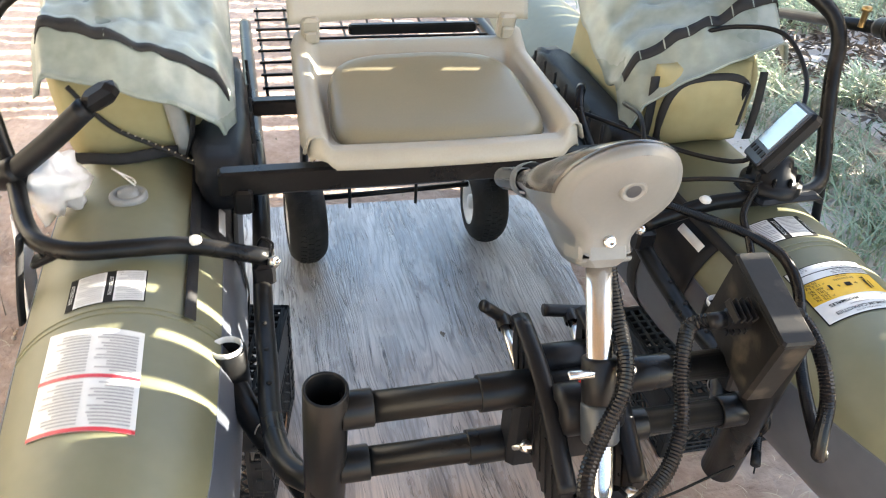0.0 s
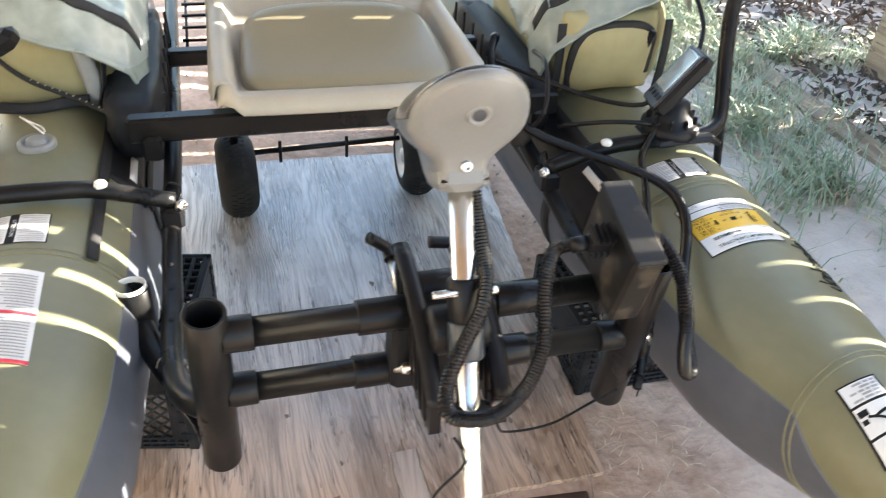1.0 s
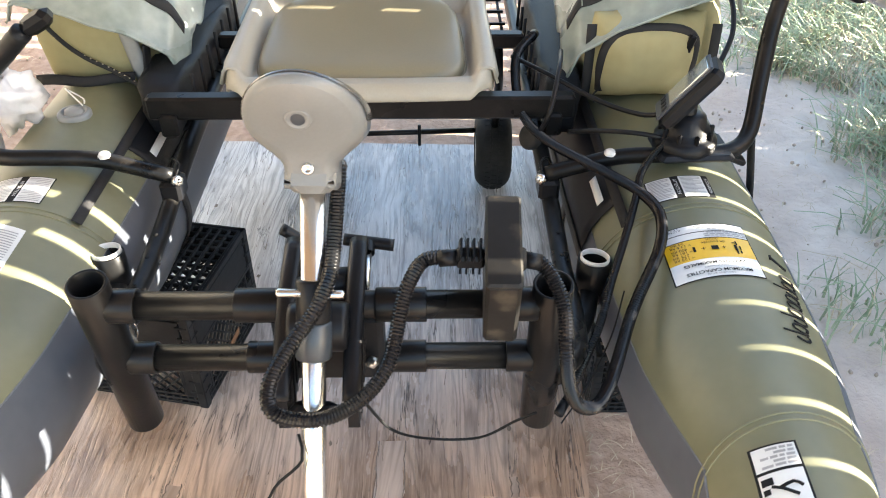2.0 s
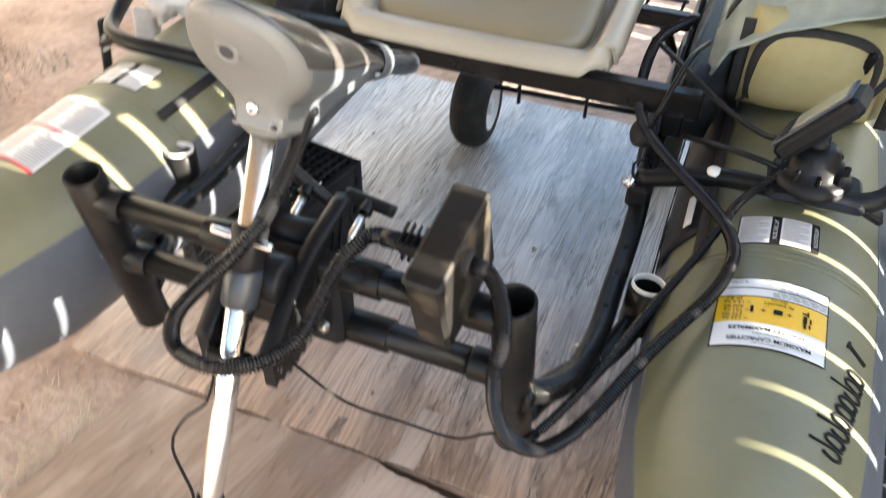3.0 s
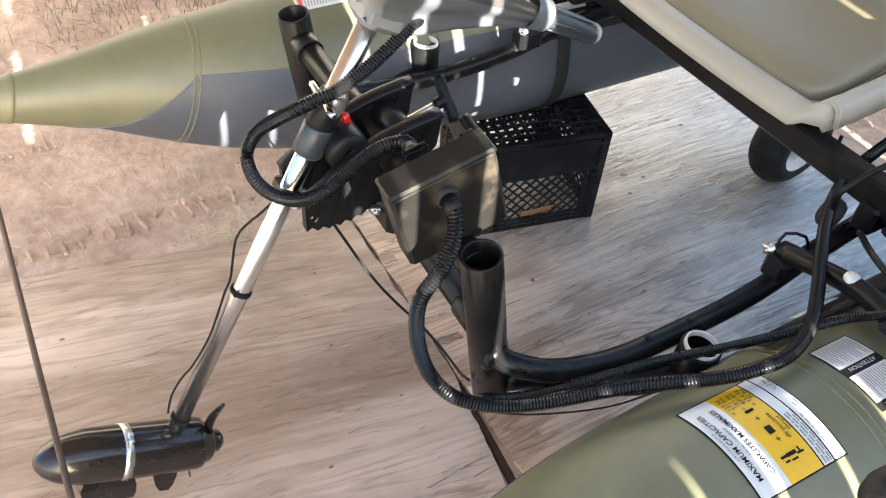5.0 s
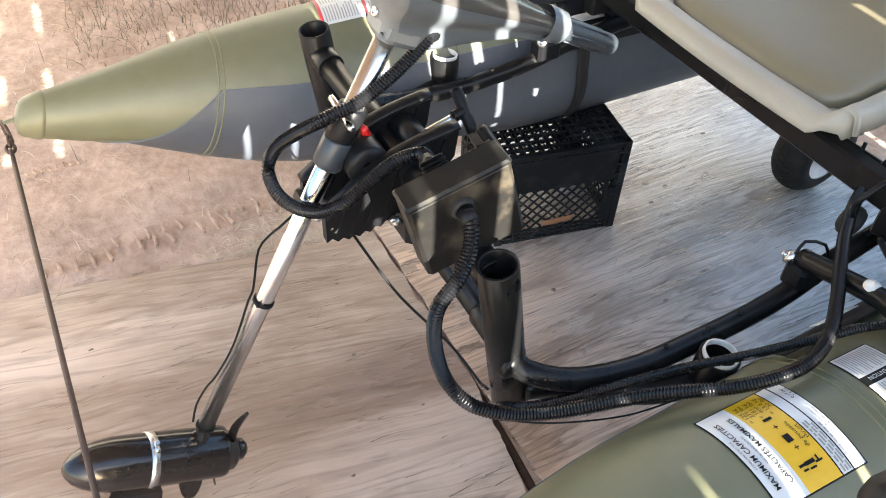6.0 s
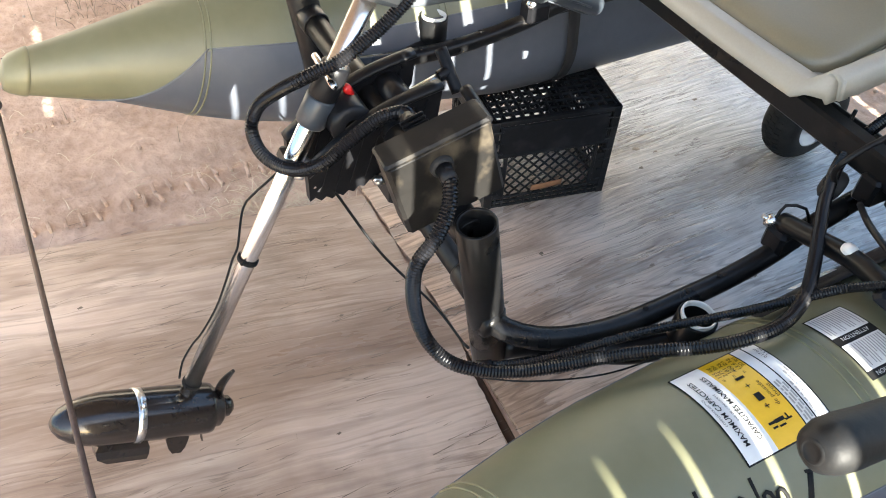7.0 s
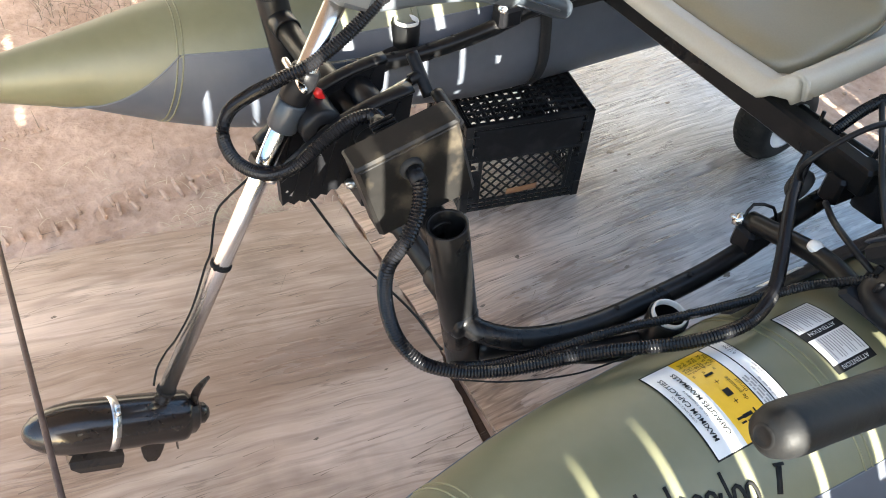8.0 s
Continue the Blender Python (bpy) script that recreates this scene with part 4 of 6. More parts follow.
part("axle", g, BLACK_TUBE, frame_)
rack = thing("wire_rack", "black wire cargo rack behind the seat", "cargo rack")
for x in (-0.11, 0.09):
    g = Geo().tube([(x, 1.385, 0.165), (x, 1.385, 0.235)], 0.0055, 6, False)
    part("rack_post", g, BLACK_TUBE, rack)
for k in range(9):
    y = 1.12 + 0.085 * k
    g = Geo().tube([(-0.34, y, 0.628), (0.32, y, 0.628)], 0.0040, 6, False)
    part("rack_wire", g, BLACK_TUBE, rack)
for k in range(9):
    x = -0.33 + 0.08 * k
    g = Geo().tube([(x, 1.08, 0.622), (x, 1.84, 0.622)], 0.0040, 6, False)
    part("rack_wire", g, BLACK_TUBE, rack)


# ---- wheels ----
def make_wheel(x, y, turn):
    w = thing("transport_wheel", "small black pneumatic wheel with pale steel rim", "wheel", "transport wheels")
    R, r = 0.130, 0.046
    m = pose(x, y, R, 0, 90, turn)
    g = Geo()
    prof = []
    for k in range(19):
        a = radians(-106 + 212 * k / 18)
        prof.append((R - r + r * math.cos(a) * (1.0 if abs(a) > 0.6 else 0.985), 0.056 * math.sin(a)))
    g.lathe(prof, m, 40)
    t = part("tyre", g, RUBBER, w, "black rubber tyre with block tread")
    blocks = Geo()
    for k in range(44):
        a = 2 * math.pi * k / 44
        for j, (h, dz) in enumerate(((0.0, -0.020), (0.07, 0.0), (0.0, 0.020))):
            q = m @ Matrix.Rotation(a + h, 4, "Z") @ Matrix.Translation((R - 0.0015 - (0.0030 if j != 1 else 0), 0, dz)) @ Matrix.Rotation(radians((18, 0, -18)[j]), 4, "Y")
            blocks.box((0.005, 0.0100, 0.0155), q)
    part("tread", blocks, RUBBER, t)
    g = Geo()
    for q in (-1, 1):
        g.lathe([(0.079, q * 0.044), (0.075, q * 0.052), (0.068, q * 0.051), (0.058, q * 0.034), (0.026, q * 0.030), (0.022, q * 0.048), (0.010, q * 0.052), (0.0, q * 0.052)], m, 32)
    part("rim", g, mat("pale_painted_steel", (0.55, 0.56, 0.57), (0.66, 0.67, 0.68), 0.3), w, "pale painted steel rim")


make_wheel(-0.242, 1.391, 2)
make_wheel(0.320, 1.425, -1)

# ---- seat ----
seat = thing("folding_chair", "beige moulded folding boat chair with tan vinyl cushion", "chair")
SC, SW, SY0, SY1 = -0.012, 0.279, 0.620, 1.055


def seat_shell(u, v):
    """u across, v from front to back: a tray with rolled rim."""
    x, y = (u - 0.5) * 2, v
    w = SW * (1.0 - 0.05 * v)
    cor = 1.0 - 0.06 * max(0.0, 0.16 - v) / 0.16 * x ** 4
    px = SC + w * x * cor
    py = SY0 + (SY1 - SY0) * v + 0.012 * (1 - x * x) * (-1 if v < 0.5 else 0) + (0.030 * max(0, abs(x) - 0.8) / 0.2 if v < 0.08 else 0)
    edge = max(abs(x), 0.0)
    z = 0.738 + 0.06 * v * 0.5 + 0.022 * ease((edge - 0.80) / 0.08) * ease((v + 0.15) / 0.3)
    z -= max(0.034 * ease((edge - 0.955) / 0.045), 0.026 * ease((0.045 - v) / 0.045))
    z += 0.030 * ease((v - 0.84) / 0.16)
    z -= 0.020 * (1 - ease((edge - 0.80) / 0.05)) * ease((v - 0.10) / 0.06) * (1 - ease((v - 0.84) / 0.06))
    return px, py, z


g = Geo().grid(seat_shell, 60, 48, thick=0.006)
part("seat_shell", g, BEIGE, seat)
g = Geo()
ring, n = [], 48


def cushion_ring(k, z):
    out = []
    for j in range(n):
        a = 2 * math.pi * j / n
        c, s = math.cos(a), math.sin(a)
        sx, sy = math.copysign(abs(c) ** 0.42, c), math.copysign(abs(s) ** 0.42, s)
        wide = 0.218 - 0.022 * (0.5 + 0.5 * sy)
        yy = 0.813 + 0.152 * sy * k + (0.018 * (1 - sx * sx) * k if sy > 0 else 0)
        out.append(Vector((SC + wide * sx * k, yy, z - 0.026 + 0.17 * (yy - 0.69))))
    return out


rings = [cushion_ring(k, z) for k, z in ((0.985, 0.735), (1.0, 0.745), (1.0, 0.755), (0.985, 0.764), (0.95, 0.771), (0.88, 0.776), (0.75, 0.779), (0.5, 0.780), (0.25, 0.779), (0.05, 0.7785))]
g.loft(rings)
cushion = part("seat_cushion", g, VINYL, seat, "tan vinyl seat cushion")
g = Geo()
g.tube(cushion_ring(1.004, 0.7455) + [cushion_ring(1.004, 0.7455)[0]], 0.0032, 8, False)
part("piping", g, VINYL, cushion)


def back_sheet(u, v):
    x = (u - 0.5) * 2
    w = (SW - 0.012) * (1.0 - 0.10 * v * v)
    y = SY1 + 0.005 + 0.150 * v - 0.030 * x * x * (1 - 0.3 * v)
    z = 0.842 + 0.40 * v - 0.02 * x ** 6 * ease((v - 0.8) / 0.2)
    return SC + w * x, y, z


g = Geo().grid(back_sheet, 40, 24, thick=0.012)
part("backrest", g, BEIGE, seat)
g = Geo()
g.grid(lambda u, v: Vector(back_sheet(0.14 + 0.72 * u, 0.16 + 0.74 * v)) + Vector((0, -0.004 - 0.022 * (16 * u * (1 - u) * v * (1 - v)) ** 0.35, 0)), 24, 24, thick=0.003)
part("back_cushion", g, VINYL, seat, "tan vinyl back cushion")
for s in (-1, 1):
    hx = SC + s * 0.222
    g = Geo().box((0.040, 0.030, 0.062), pose(hx, SY1 - 0.004, 0.824, 12, 0, 0), 0.006)
    h = part("hinge", g, BEIGE, seat)
    g = Geo().box((0.026, 0.012, 0.026), pose(hx, SY1 - 0.022, 0.812, 12, 0, 0), 0.003)
    part("hinge_pin", g, BEIGE, h)
g = Geo().box((0.30, 0.020, 0.024), pose(SC + 0.02, SY1 + 0.060, 0.800), 0.004)
part("back_rail", g, BLACK_TUBE, seat)


# ---- trolling motor ----
motor = thing("trolling_motor", "electric trolling motor with steel shaft, tilted on its clamp", "trolling motor")
NECK = Vector((-0.010, -0.004, 0.918))
DOWN = (Vector((-0.031, -0.372, 0.195)) - NECK).normalized()
UP = -DOWN
BACK = (Vector((0.030, 1.0, 0.0)) - UP * UP.y).normalized()
SIDE = BACK.cross(UP).normalized()


def tm(x, y, z):
    """A point in the motor's own frame: x across, y back along the tiller, z up the shaft; the origin is the head's neck."""
    return NECK + SIDE * x + BACK * y + UP * z


TM = Matrix((SIDE, BACK, UP)).transposed().to_4x4()
TM.translation = NECK
LEN = (Vector((-0.031, -0.372, 0.195)) - NECK).length
g = Geo().lathe([(0.0148, 0.02), (0.0148, -LEN + 0.01)], TM, 28, True)
shaft = part("shaft", g, CHROME, motor, "polished stainless steel shaft")


HEAD_SIDE = [(0.067, 0.0675), (0.058, 0.0630), (0.050, 0.0560), (0.043, 0.0480), (0.036, 0.0395), (0.030, 0.0340), (0.024, 0.0310), (0.014, 0.0302), (0.004, 0.0300), (-0.004, 0.0300)]


def head_ring(y, k, flat=1.0, inset=0.0):
    """The head's outline, an oval above that runs down to a narrow neck, scaled by k about its middle."""
    up = [(0.0690 * math.cos(math.pi * j / 28), 0.078 + 0.050 * math.sin(math.pi * j / 28)) for j in range(29)]
    left = [(-w, z) for z, w in HEAD_SIDE]
    pts = up + left + [(-x, z) for x, z in reversed(left)]
    if inset:
        n = len(pts)
        moved = []
        for i, (x, z) in enumerate(pts):
            tx, tz = pts[(i + 1) % n][0] - pts[i - 1][0], pts[(i + 1) % n][1] - pts[i - 1][1]
            q = math.hypot(tx, tz)
            moved.append((x - tz / q * inset, z + tx / q * inset))
        pts = moved
    return [(x * k, y, 0.078 + (z - 0.078) * k * flat) for x, z in pts]


def lean(x, y, z):
    """How far the domed front of the head overhangs forward; it fades towards the edges and the tiller."""
    return 0.098 * ease((z - 0.010) / 0.115) * (1 - ease((y + 0.006) / 0.17)) * (1 - 0.42 * min(1.0, (x / 0.069) ** 2))


def to_world(r):
    return [tm(x, y - lean(x, y, z), z) for x, y, z in r]


def half(rings, upper):
    n = len(rings[0])
    idx = range(0, 29) if upper else list(range(28, n)) + [0]
    return [[r[i] for i in idx] for r in rings]


FRONT = ((-0.0250, 0.0130), (-0.0240, 0.0085), (-0.0215, 0.0048), (-0.0175, 0.0022), (-0.012, 0.0006), (-0.006, 0.0))
g = Geo()
g.loft([to_world(head_ring(y, 1.0, 1.0, d)) for y, d in FRONT], caps=False)
front = head_ring(-0.0250, 1.0, 1.0, 0.0130)
m_ = len(front)
order = [(k, 28 - k) for k in range(13, -1, -1)] + [(m_ - 1 - k, 29 + k) for k in range(10)]
rows_ = [[mix3(front[a], front[b], q / 12) for q in range(13)] for a, b in order]
g.add(to_world([p for r in rows_ for p in r]), [(i * 13 + q, i * 13 + q + 1, i * 13 + q + 14, i * 13 + q + 13) for i in range(len(rows_) - 1) for q in range(12)], True)
face = part("face_plate", g, HEAD_GREY, motor, "warm grey plastic face plate")
g = Geo()
DM = TM @ Matrix.Translation((0.000, -0.0262 - lean(0, -0.02, 0.079), 0.079)) @ Matrix.Rotation(radians(128), 4, "X")
g.lathe([(0.0150, -0.0030), (0.0138, 0.0010), (0.0122, 0.0020), (0.0104, 0.0016), (0.0085, 0.0004), (0.0, 0.0002)], DM, 28)
ring_ = part("dimple", g, HEAD_GREY, face, "round hollow dished into the face")
# flat dark disc: the shade inside the recess is put into its colour
g = Geo().lathe([(0.0078, 0.0009), (0.0070, 0.0011), (0.0, 0.0008)], DM, 20)
part("hollow", g, SLATE, ring_)
SHELL = [(-0.006, 1.0, 1.0), (0.015, 1.0, 1.0), (0.04, 0.985, 0.97), (0.07, 0.92, 0.90), (0.10, 0.80, 0.86), (0.13, 0.66, 0.88), (0.16, 0.52, 0.90), (0.19, 0.41, 0.92), (0.215, 0.35, 0.93), (0.235, 0.32, 0.95)]
g = Geo().loft([to_world(r) for r in half([head_ring(y, k, fl) for y, k, fl in SHELL], False)], close=False)
part("head_housing", g, HEAD_SHADED, motor, "grey lower housing, toned darker and cooler for shade")
cover = [head_ring(y, k * 1.012 + 0.008, fl * 1.02) for y, k, fl in [(-0.014, 0.975, 0.975), (-0.012, 0.995, 1.0)] + SHELL]
g = Geo().loft([to_world(r) for r in half(cover, True)], close=False)
part("head_lid", g, LID_DARK, motor, "glossy dark head cover")
g = Geo().box((0.0605, 0.064, 0.034), TM @ Matrix.Translation((0, 0.006, 0.009)), 0.010)
part("neck_block", g, HEAD_GREY, motor)
g = Geo()
g.lathe([(0.0, 0.0015), (0.0030, 0.0012), (0.0036, 0.0032), (0.0066, 0.0028), (0.0074, 0.0), (0.0074, -0.012)], TM @ Matrix.Translation((0.0, -0.0275 - lean(0, -0.02, 0.022), 0.022)) @ Matrix.Rotation(radians(90), 4, "X"), 14)
part("neck_screw", g, BRIGHT, motor)
g = Geo()
prof = [(0.0255, 0.228), (0.0265, 0.236), (0.0240, 0.262), (0.0205, 0.266)]
tillm = TM @ Matrix.Translation((0, 0, 0.078)) @ Matrix.Rotation(radians(-90), 4, "X")
g.lathe(prof, tillm, 24)
part("tiller_collar", g, HEAD_SHADED, motor)
g = Geo().lathe([(0.0165, 0.262), (0.0172, 0.30), (0.0165, 0.345), (0.0160, 0.372), (0.0140, 0.378), (0.0, 0.379)], tillm, 24)
grip = part("tiller_grip", g, SLATE, motor, "slate grey rubber tiller grip")
g = Geo()
for k in range(6):
    a = 2 * math.pi * k / 6
    g.tube([tillm @ Vector((0.0172 * math.cos(a), 0.0172 * math.sin(a), z)) for z in (0.275, 0.35)], 0.0018, 6, False)
part("grip_rib", g, SLATE, grip)

# collar and clamp on the shaft
for z0, z1, r, mt, nm in ((-0.165, -0.212, 0.0222, SLATE, "depth_collar"), (-0.112, -0.166, 0.0212, BLACK_PLASTIC, "tilt_sleeve")):
    g = Geo().lathe([(0.0148, z0), (r - 0.002, z0), (r, z0 - 0.003), (r, z1 + 0.003), (r - 0.002, z1), (0.0148, z1)], TM, 24)
    part(nm, g, mt, motor)
g = Geo().lathe([(0.0, -0.010), (0.006, -0.010), (0.0068, 0.002), (0.0068, 0.018), (0.0050, 0.023), (0.0, 0.0235)], pose(-0.017, -0.036, 0.758, 20, 14, 0), 12)
part("release_lever", g, RED_PLASTIC, motor, "small red release lever")
for x in (-0.028, 0.020):
    g = Geo().lathe([(0.0, 0), (0.0052, 0), (0.0056, 0.002), (0.0056, 0.030), (0.0042, 0.033), (0.0, 0.033)], TM @ Matrix.Translation((x - 0.014, -0.012, -0.128)) @ Matrix.Rotation(radians(90), 4, "Y"), 6)
    part("collar_bolt", g, BRIGHT, motor)


def bracket_arm(x):
    """A curved side plate with a toothed lower edge."""
    top, low = [], []
    for k in range(25):
        t = k / 24
        y = 0.078 - 0.205 * t
        z = 0.760 - 0.092 * t - 0.045 * (t * (1 - t)) * 1.2
        h = 0.036 + 0.024 * math.sin(math.pi * min(1, t * 1.05)) ** 0.8
        tooth = 0.0032 * (1 if k % 2 else -1) if 7 < k < 24 else 0
        top.append((y + (0.006 if k == 0 else 0), z + 0.012 + 0.034 * math.sin(math.pi * t)))
        low.append((y, z - h + tooth))
    prof = top + low[::-1]
    m = len(prof)
    g = Geo()
    hw = 0.0075
    a = [Vector((x - hw, y, z)) for y, z in prof]
    b = [Vector((x + hw, y, z)) for y, z in prof]
    n = len(top)
    fs = [(k, k + 1, m - 2 - k, m - 1 - k) for k in range(n - 1)]
    g.add(a + b, fs + [tuple(i + m for i in reversed(f)) for f in fs] + [(k, m + k, m + (k + 1) % m, (k + 1) % m) for k in range(m)], False)
    p = part("bracket_arm", g, BLACK_PLASTIC, motor)
    rib = Geo()
    rib.tube([(x, y, z + 0.001) for y, z in top], 0.0125, 10, False, flat=0.5)
    part("arm_edge", rib, BLACK_PLASTIC, p)
    # relief ribs on both flanks
    rb = Geo()
    for k in range(3, 22, 3):
        y, z = top[k]
        y2, z2 = low[k]
        for s in (-1, 1):
            rb.box((0.003, 0.004, abs(z - z2) * 0.8), Matrix.Translation((x + s * 0.0082, (y + y2) / 2, (z + z2) / 2)) @ Matrix.Rotation(radians(-18), 4, "X"))
    part("arm_rib", rb, BLACK_PLASTIC, p)


bracket_arm(-0.058)
bracket_arm(0.030)
g = Geo().lathe([(0.0, -0.040), (0.020, -0.040), (0.023, -0.036), (0.023, 0.036), (0.020, 0.040), (0.0, 0.040)], pose(-0.014, 0.035, 0.735, 0, 90, 0), 20)
part("clamp_bridge", g, BLACK_PLASTIC, motor)
g = Geo().lathe([(0.012, 0.0), (0.030, 0.002), (0.032, 0.008), (0.032, 0.070), (0.030, 0.076), (0.012, 0.078)], axis((-0.053, -0.050, 0.735), (0.026, -0.050, 0.735)), 24)
part("tilt_drum", g, BLACK_PLASTIC, motor)
for a, b, t in (((-0.057, 0.040, 0.690), (-0.060, 0.148, 0.722), (0.76, 0.05, -0.65)), ((0.034, 0.040, 0.692), (0.037, 0.142, 0.724), (0.98, -0.05, -0.12))):
    g = Geo().tube([a, b], 0.0062, 12, False)
    sc = part("clamp_screw", g, BRIGHT, motor, "bright threaded clamp screw")
    b = Vector(b)
    d = Vector(t).normalized()
    g = Geo()
    g.tube([b - d * 0.037, b - d * 0.022, b, b + d * 0.022, b + d * 0.037], 0.0105, 12, flat=0.8)
    g.lathe([(0.010, -0.016), (0.010, 0.002), (0.006, 0.006)], axis(b - (b - Vector(a)).normalized() * 0.004, b + (b - Vector(a)).normalized()), 12)
    part("tee_handle", g, BLACK_PLASTIC, sc, "black plastic T handle")
for x, y, z in ((-0.046, -0.105, 0.640), (0.028, -0.108, 0.646), (0.045, -0.02, 0.640), (-0.072, -0.02, 0.645), (0.016, -0.13, 0.668)):
    g = Geo().lathe([(0.0, 0), (0.0078, 0), (0.0085, 0.002), (0.0085, 0.009), (0.0, 0.011)], pose(x, y, z, 40, 30, 0), 6)
    g.lathe([(0.0042, -0.02), (0.0042, 0.018), (0.0, 0.019)], pose(x, y, z, 40, 30, 0), 8)
    part("hex_bolt", g, BRIGHT, motor)
g = Geo().box((0.060, 0.030, 0.024), Matrix(TM) @ Matrix.Translation((0, 0, -0.282)), 0.006)
part("lower_yoke", g, BLACK_PLASTIC, motor)

# lower unit
C = tm(0, 0, -LEN - 0.044)
LU = TM @ Matrix.Rotation(radians(3.0), 4, "X")
LU.translation = C
LUm = LU @ Matrix.Rotation(radians(90), 4, "X")          # z runs forward to the nose
g = Geo().lathe([(0.0, -0.078), (0.030, -0.078), (0.036, -0.072), (0.037, -0.062), (0.0455, -0.056), (0.0470, -0.048), (0.0475, 0.03), (0.0475, 0.115), (0.0465, 0.140), (0.042, 0.165), (0.035, 0.186), (0.025, 0.203), (0.013, 0.213), (0.005, 0.2165), (0.0, 0.217)], LUm, 40)
unit = part("lower_unit", g, MOTOR_BLACK, motor, "glossy black torpedo motor housing")
g = Geo().lathe([(0.0235, 0.046), (0.022, 0.030), (0.0190, 0.012), (0.0185, -0.006), (0.0165, -0.012)], LU @ Matrix.Translation((0, 0, -0.004)), 24)
part("shaft_socket", g, MOTOR_BLACK, unit)
g = Geo().lathe([(0.0472, 0.070), (0.0488, 0.070), (0.0488, 0.084), (0.0472, 0.084)], LUm, 40)
g.box((0.012, 0.020, 0.010), LUm @ Matrix.Translation((0.010, 0.050, 0.077)), 0.002)
g.lathe([(0.0, 0.0), (0.005, 0.0), (0.005, 0.020), (0.0, 0.021)], LUm @ Matrix.Translation((0.004, 0.053, 0.077)) @ Matrix.Rotation(radians(90), 4, "Y"), 8)
part("hose_clamp", g, BRIGHT, unit, "worm drive steel hose clamp")
def fin(rows, m):
    """A lofted fin: rows of y0, y1, half width, z."""
    g = Geo()
    g.loft([[m @ Vector(p) for p in ((-w, a, z), (w, a, z), (w, (a + b) / 2, z), (w, b, z), (-w, b, z), (-w, (a + b) / 2, z))] for a, b, w, z in rows], smooth=False)
    return g


TURNED = LU @ Matrix.Rotation(radians(-24), 4, "Y")
g = fin(((-0.135, -0.055, 0.010, -0.044), (-0.142, -0.050, 0.015, -0.058), (-0.138, -0.050, 0.016, -0.072), (-0.120, -0.052, 0.012, -0.084)), TURNED)
part("sonar_puck", g, MOTOR_BLACK, unit, "small black sonar transducer")
g = fin(((-0.020, 0.026, 0.003, -0.044), (-0.016, 0.024, 0.0028, -0.062), (-0.010, 0.020, 0.002, -0.078), (-0.002, 0.014, 0.001, -0.088)), TURNED)
part("skeg", g, MOTOR_BLACK, unit)
g = Geo().lathe([(0.0, 0.016), (0.016, 0.014), (0.020, 0.004), (0.020, -0.018), (0.012, -0.026), (0.0, -0.028)], LU @ Matrix.Translation((0, 0.074, 0)) @ Matrix.Rotation(radians(90), 4, "X"), 20)
prop = part("propeller_hub", g, MOTOR_BLACK, unit)
for s in (0, 1):
    g = Geo()

    def blade(u, v):
        rr = 0.016 + 0.092 * u
        w = 0.010 * (math.sin(math.pi * min(1, 0.14 + 0.80 * u)) ** 0.6) * (1 - 0.30 * u)
        tw = radians(34 - 22 * u)
        off = (v - 0.5) * 2 * w
        p = Vector((off * math.cos(tw), off * math.sin(tw) - 0.012 * math.sin(math.pi * u), rr))
        return LU @ Matrix.Translation((0, 0.074, 0)) @ Matrix.Rotation(radians(2 + 180 * s), 4, "Y") @ p
    g.grid(blade, 14, 8, thick=0.003)
    part("blade", g, MOTOR_BLACK, prop)

# sonar cable tied along the shaft
cable = thing("sonar_cable", "thin black cable tied along the motor shaft", "cable")
g = Geo().tube([tm(-0.010, -0.020, -LEN + 0.035), tm(-0.026, -0.018, -LEN + 0.06), tm(-0.030, -0.012, -LEN + 0.10), tm(-0.006, -0.018, -LEN + 0.16), tm(0.002, -0.018, -LEN + 0.24), tm(-0.012, -0.018, -LEN + 0.325), tm(-0.016, -0.016, -LEN + 0.345), tm(-0.058, -0.010, -LEN + 0.39), tm(-0.050, -0.006, -LEN + 0.43), tm(-0.012, -0.02, -LEN + 0.475), tm(-0.02, 0.0, -LEN + 0.50)], 0.0020, 8)
part("cable_run", g, INK, cable)
for z in (-LEN + 0.035, -LEN + 0.335):
    g = Geo().lathe([(0.0150, z - 0.003), (0.0172, z - 0.003), (0.0172, z + 0.003), (0.0150, z + 0.003)], TM, 20)
    g.box((0.006, 0.005, 0.005), TM @ Matrix.Translation((0.012, -0.014, z)), 0.001)
    part("zip_tie", g, INK, cable)

# ---- junction box beside the motor ----
jb = thing("junction_box", "dusty black plastic junction box strapped to the pipe frame", "junction box")
JM = pose(0.217, -0.012, 0.794, 15.5, 0, -2.6)
g = Geo().box((0.0430, 0.138, 0.124), JM, 0.005)
part("box_body", g, BOX_BLACK, jb)
g = Geo().box((0.0445, 0.1395, 0.009), JM @ Matrix.Translation((0, 0, 0.0615)), 0.003)
part("box_lid", g, BOX_BLACK, jb)
GR = JM @ Matrix.Translation((0.0218, -0.004, 0.030)) @ Matrix.Rotation(radians(90), 4, "Y")
g = Geo().lathe([(0.008, 0.002), (0.0095, 0.006), (0.013, 0.007), (0.0150, 0.004), (0.0155, 0.0), (0.0155, -0.003)], GR, 20)
part("grommet", g, RUBBER, jb, "black rubber cable grommet")
g = Geo()
CM = JM @ Matrix.Translation((-0.040, -0.006, 0.034))
g.box((0.036, 0.022, 0.022), CM, 0.004)
plug = part("plug", g, BLACK_PLASTIC, jb, "black ribbed plug")
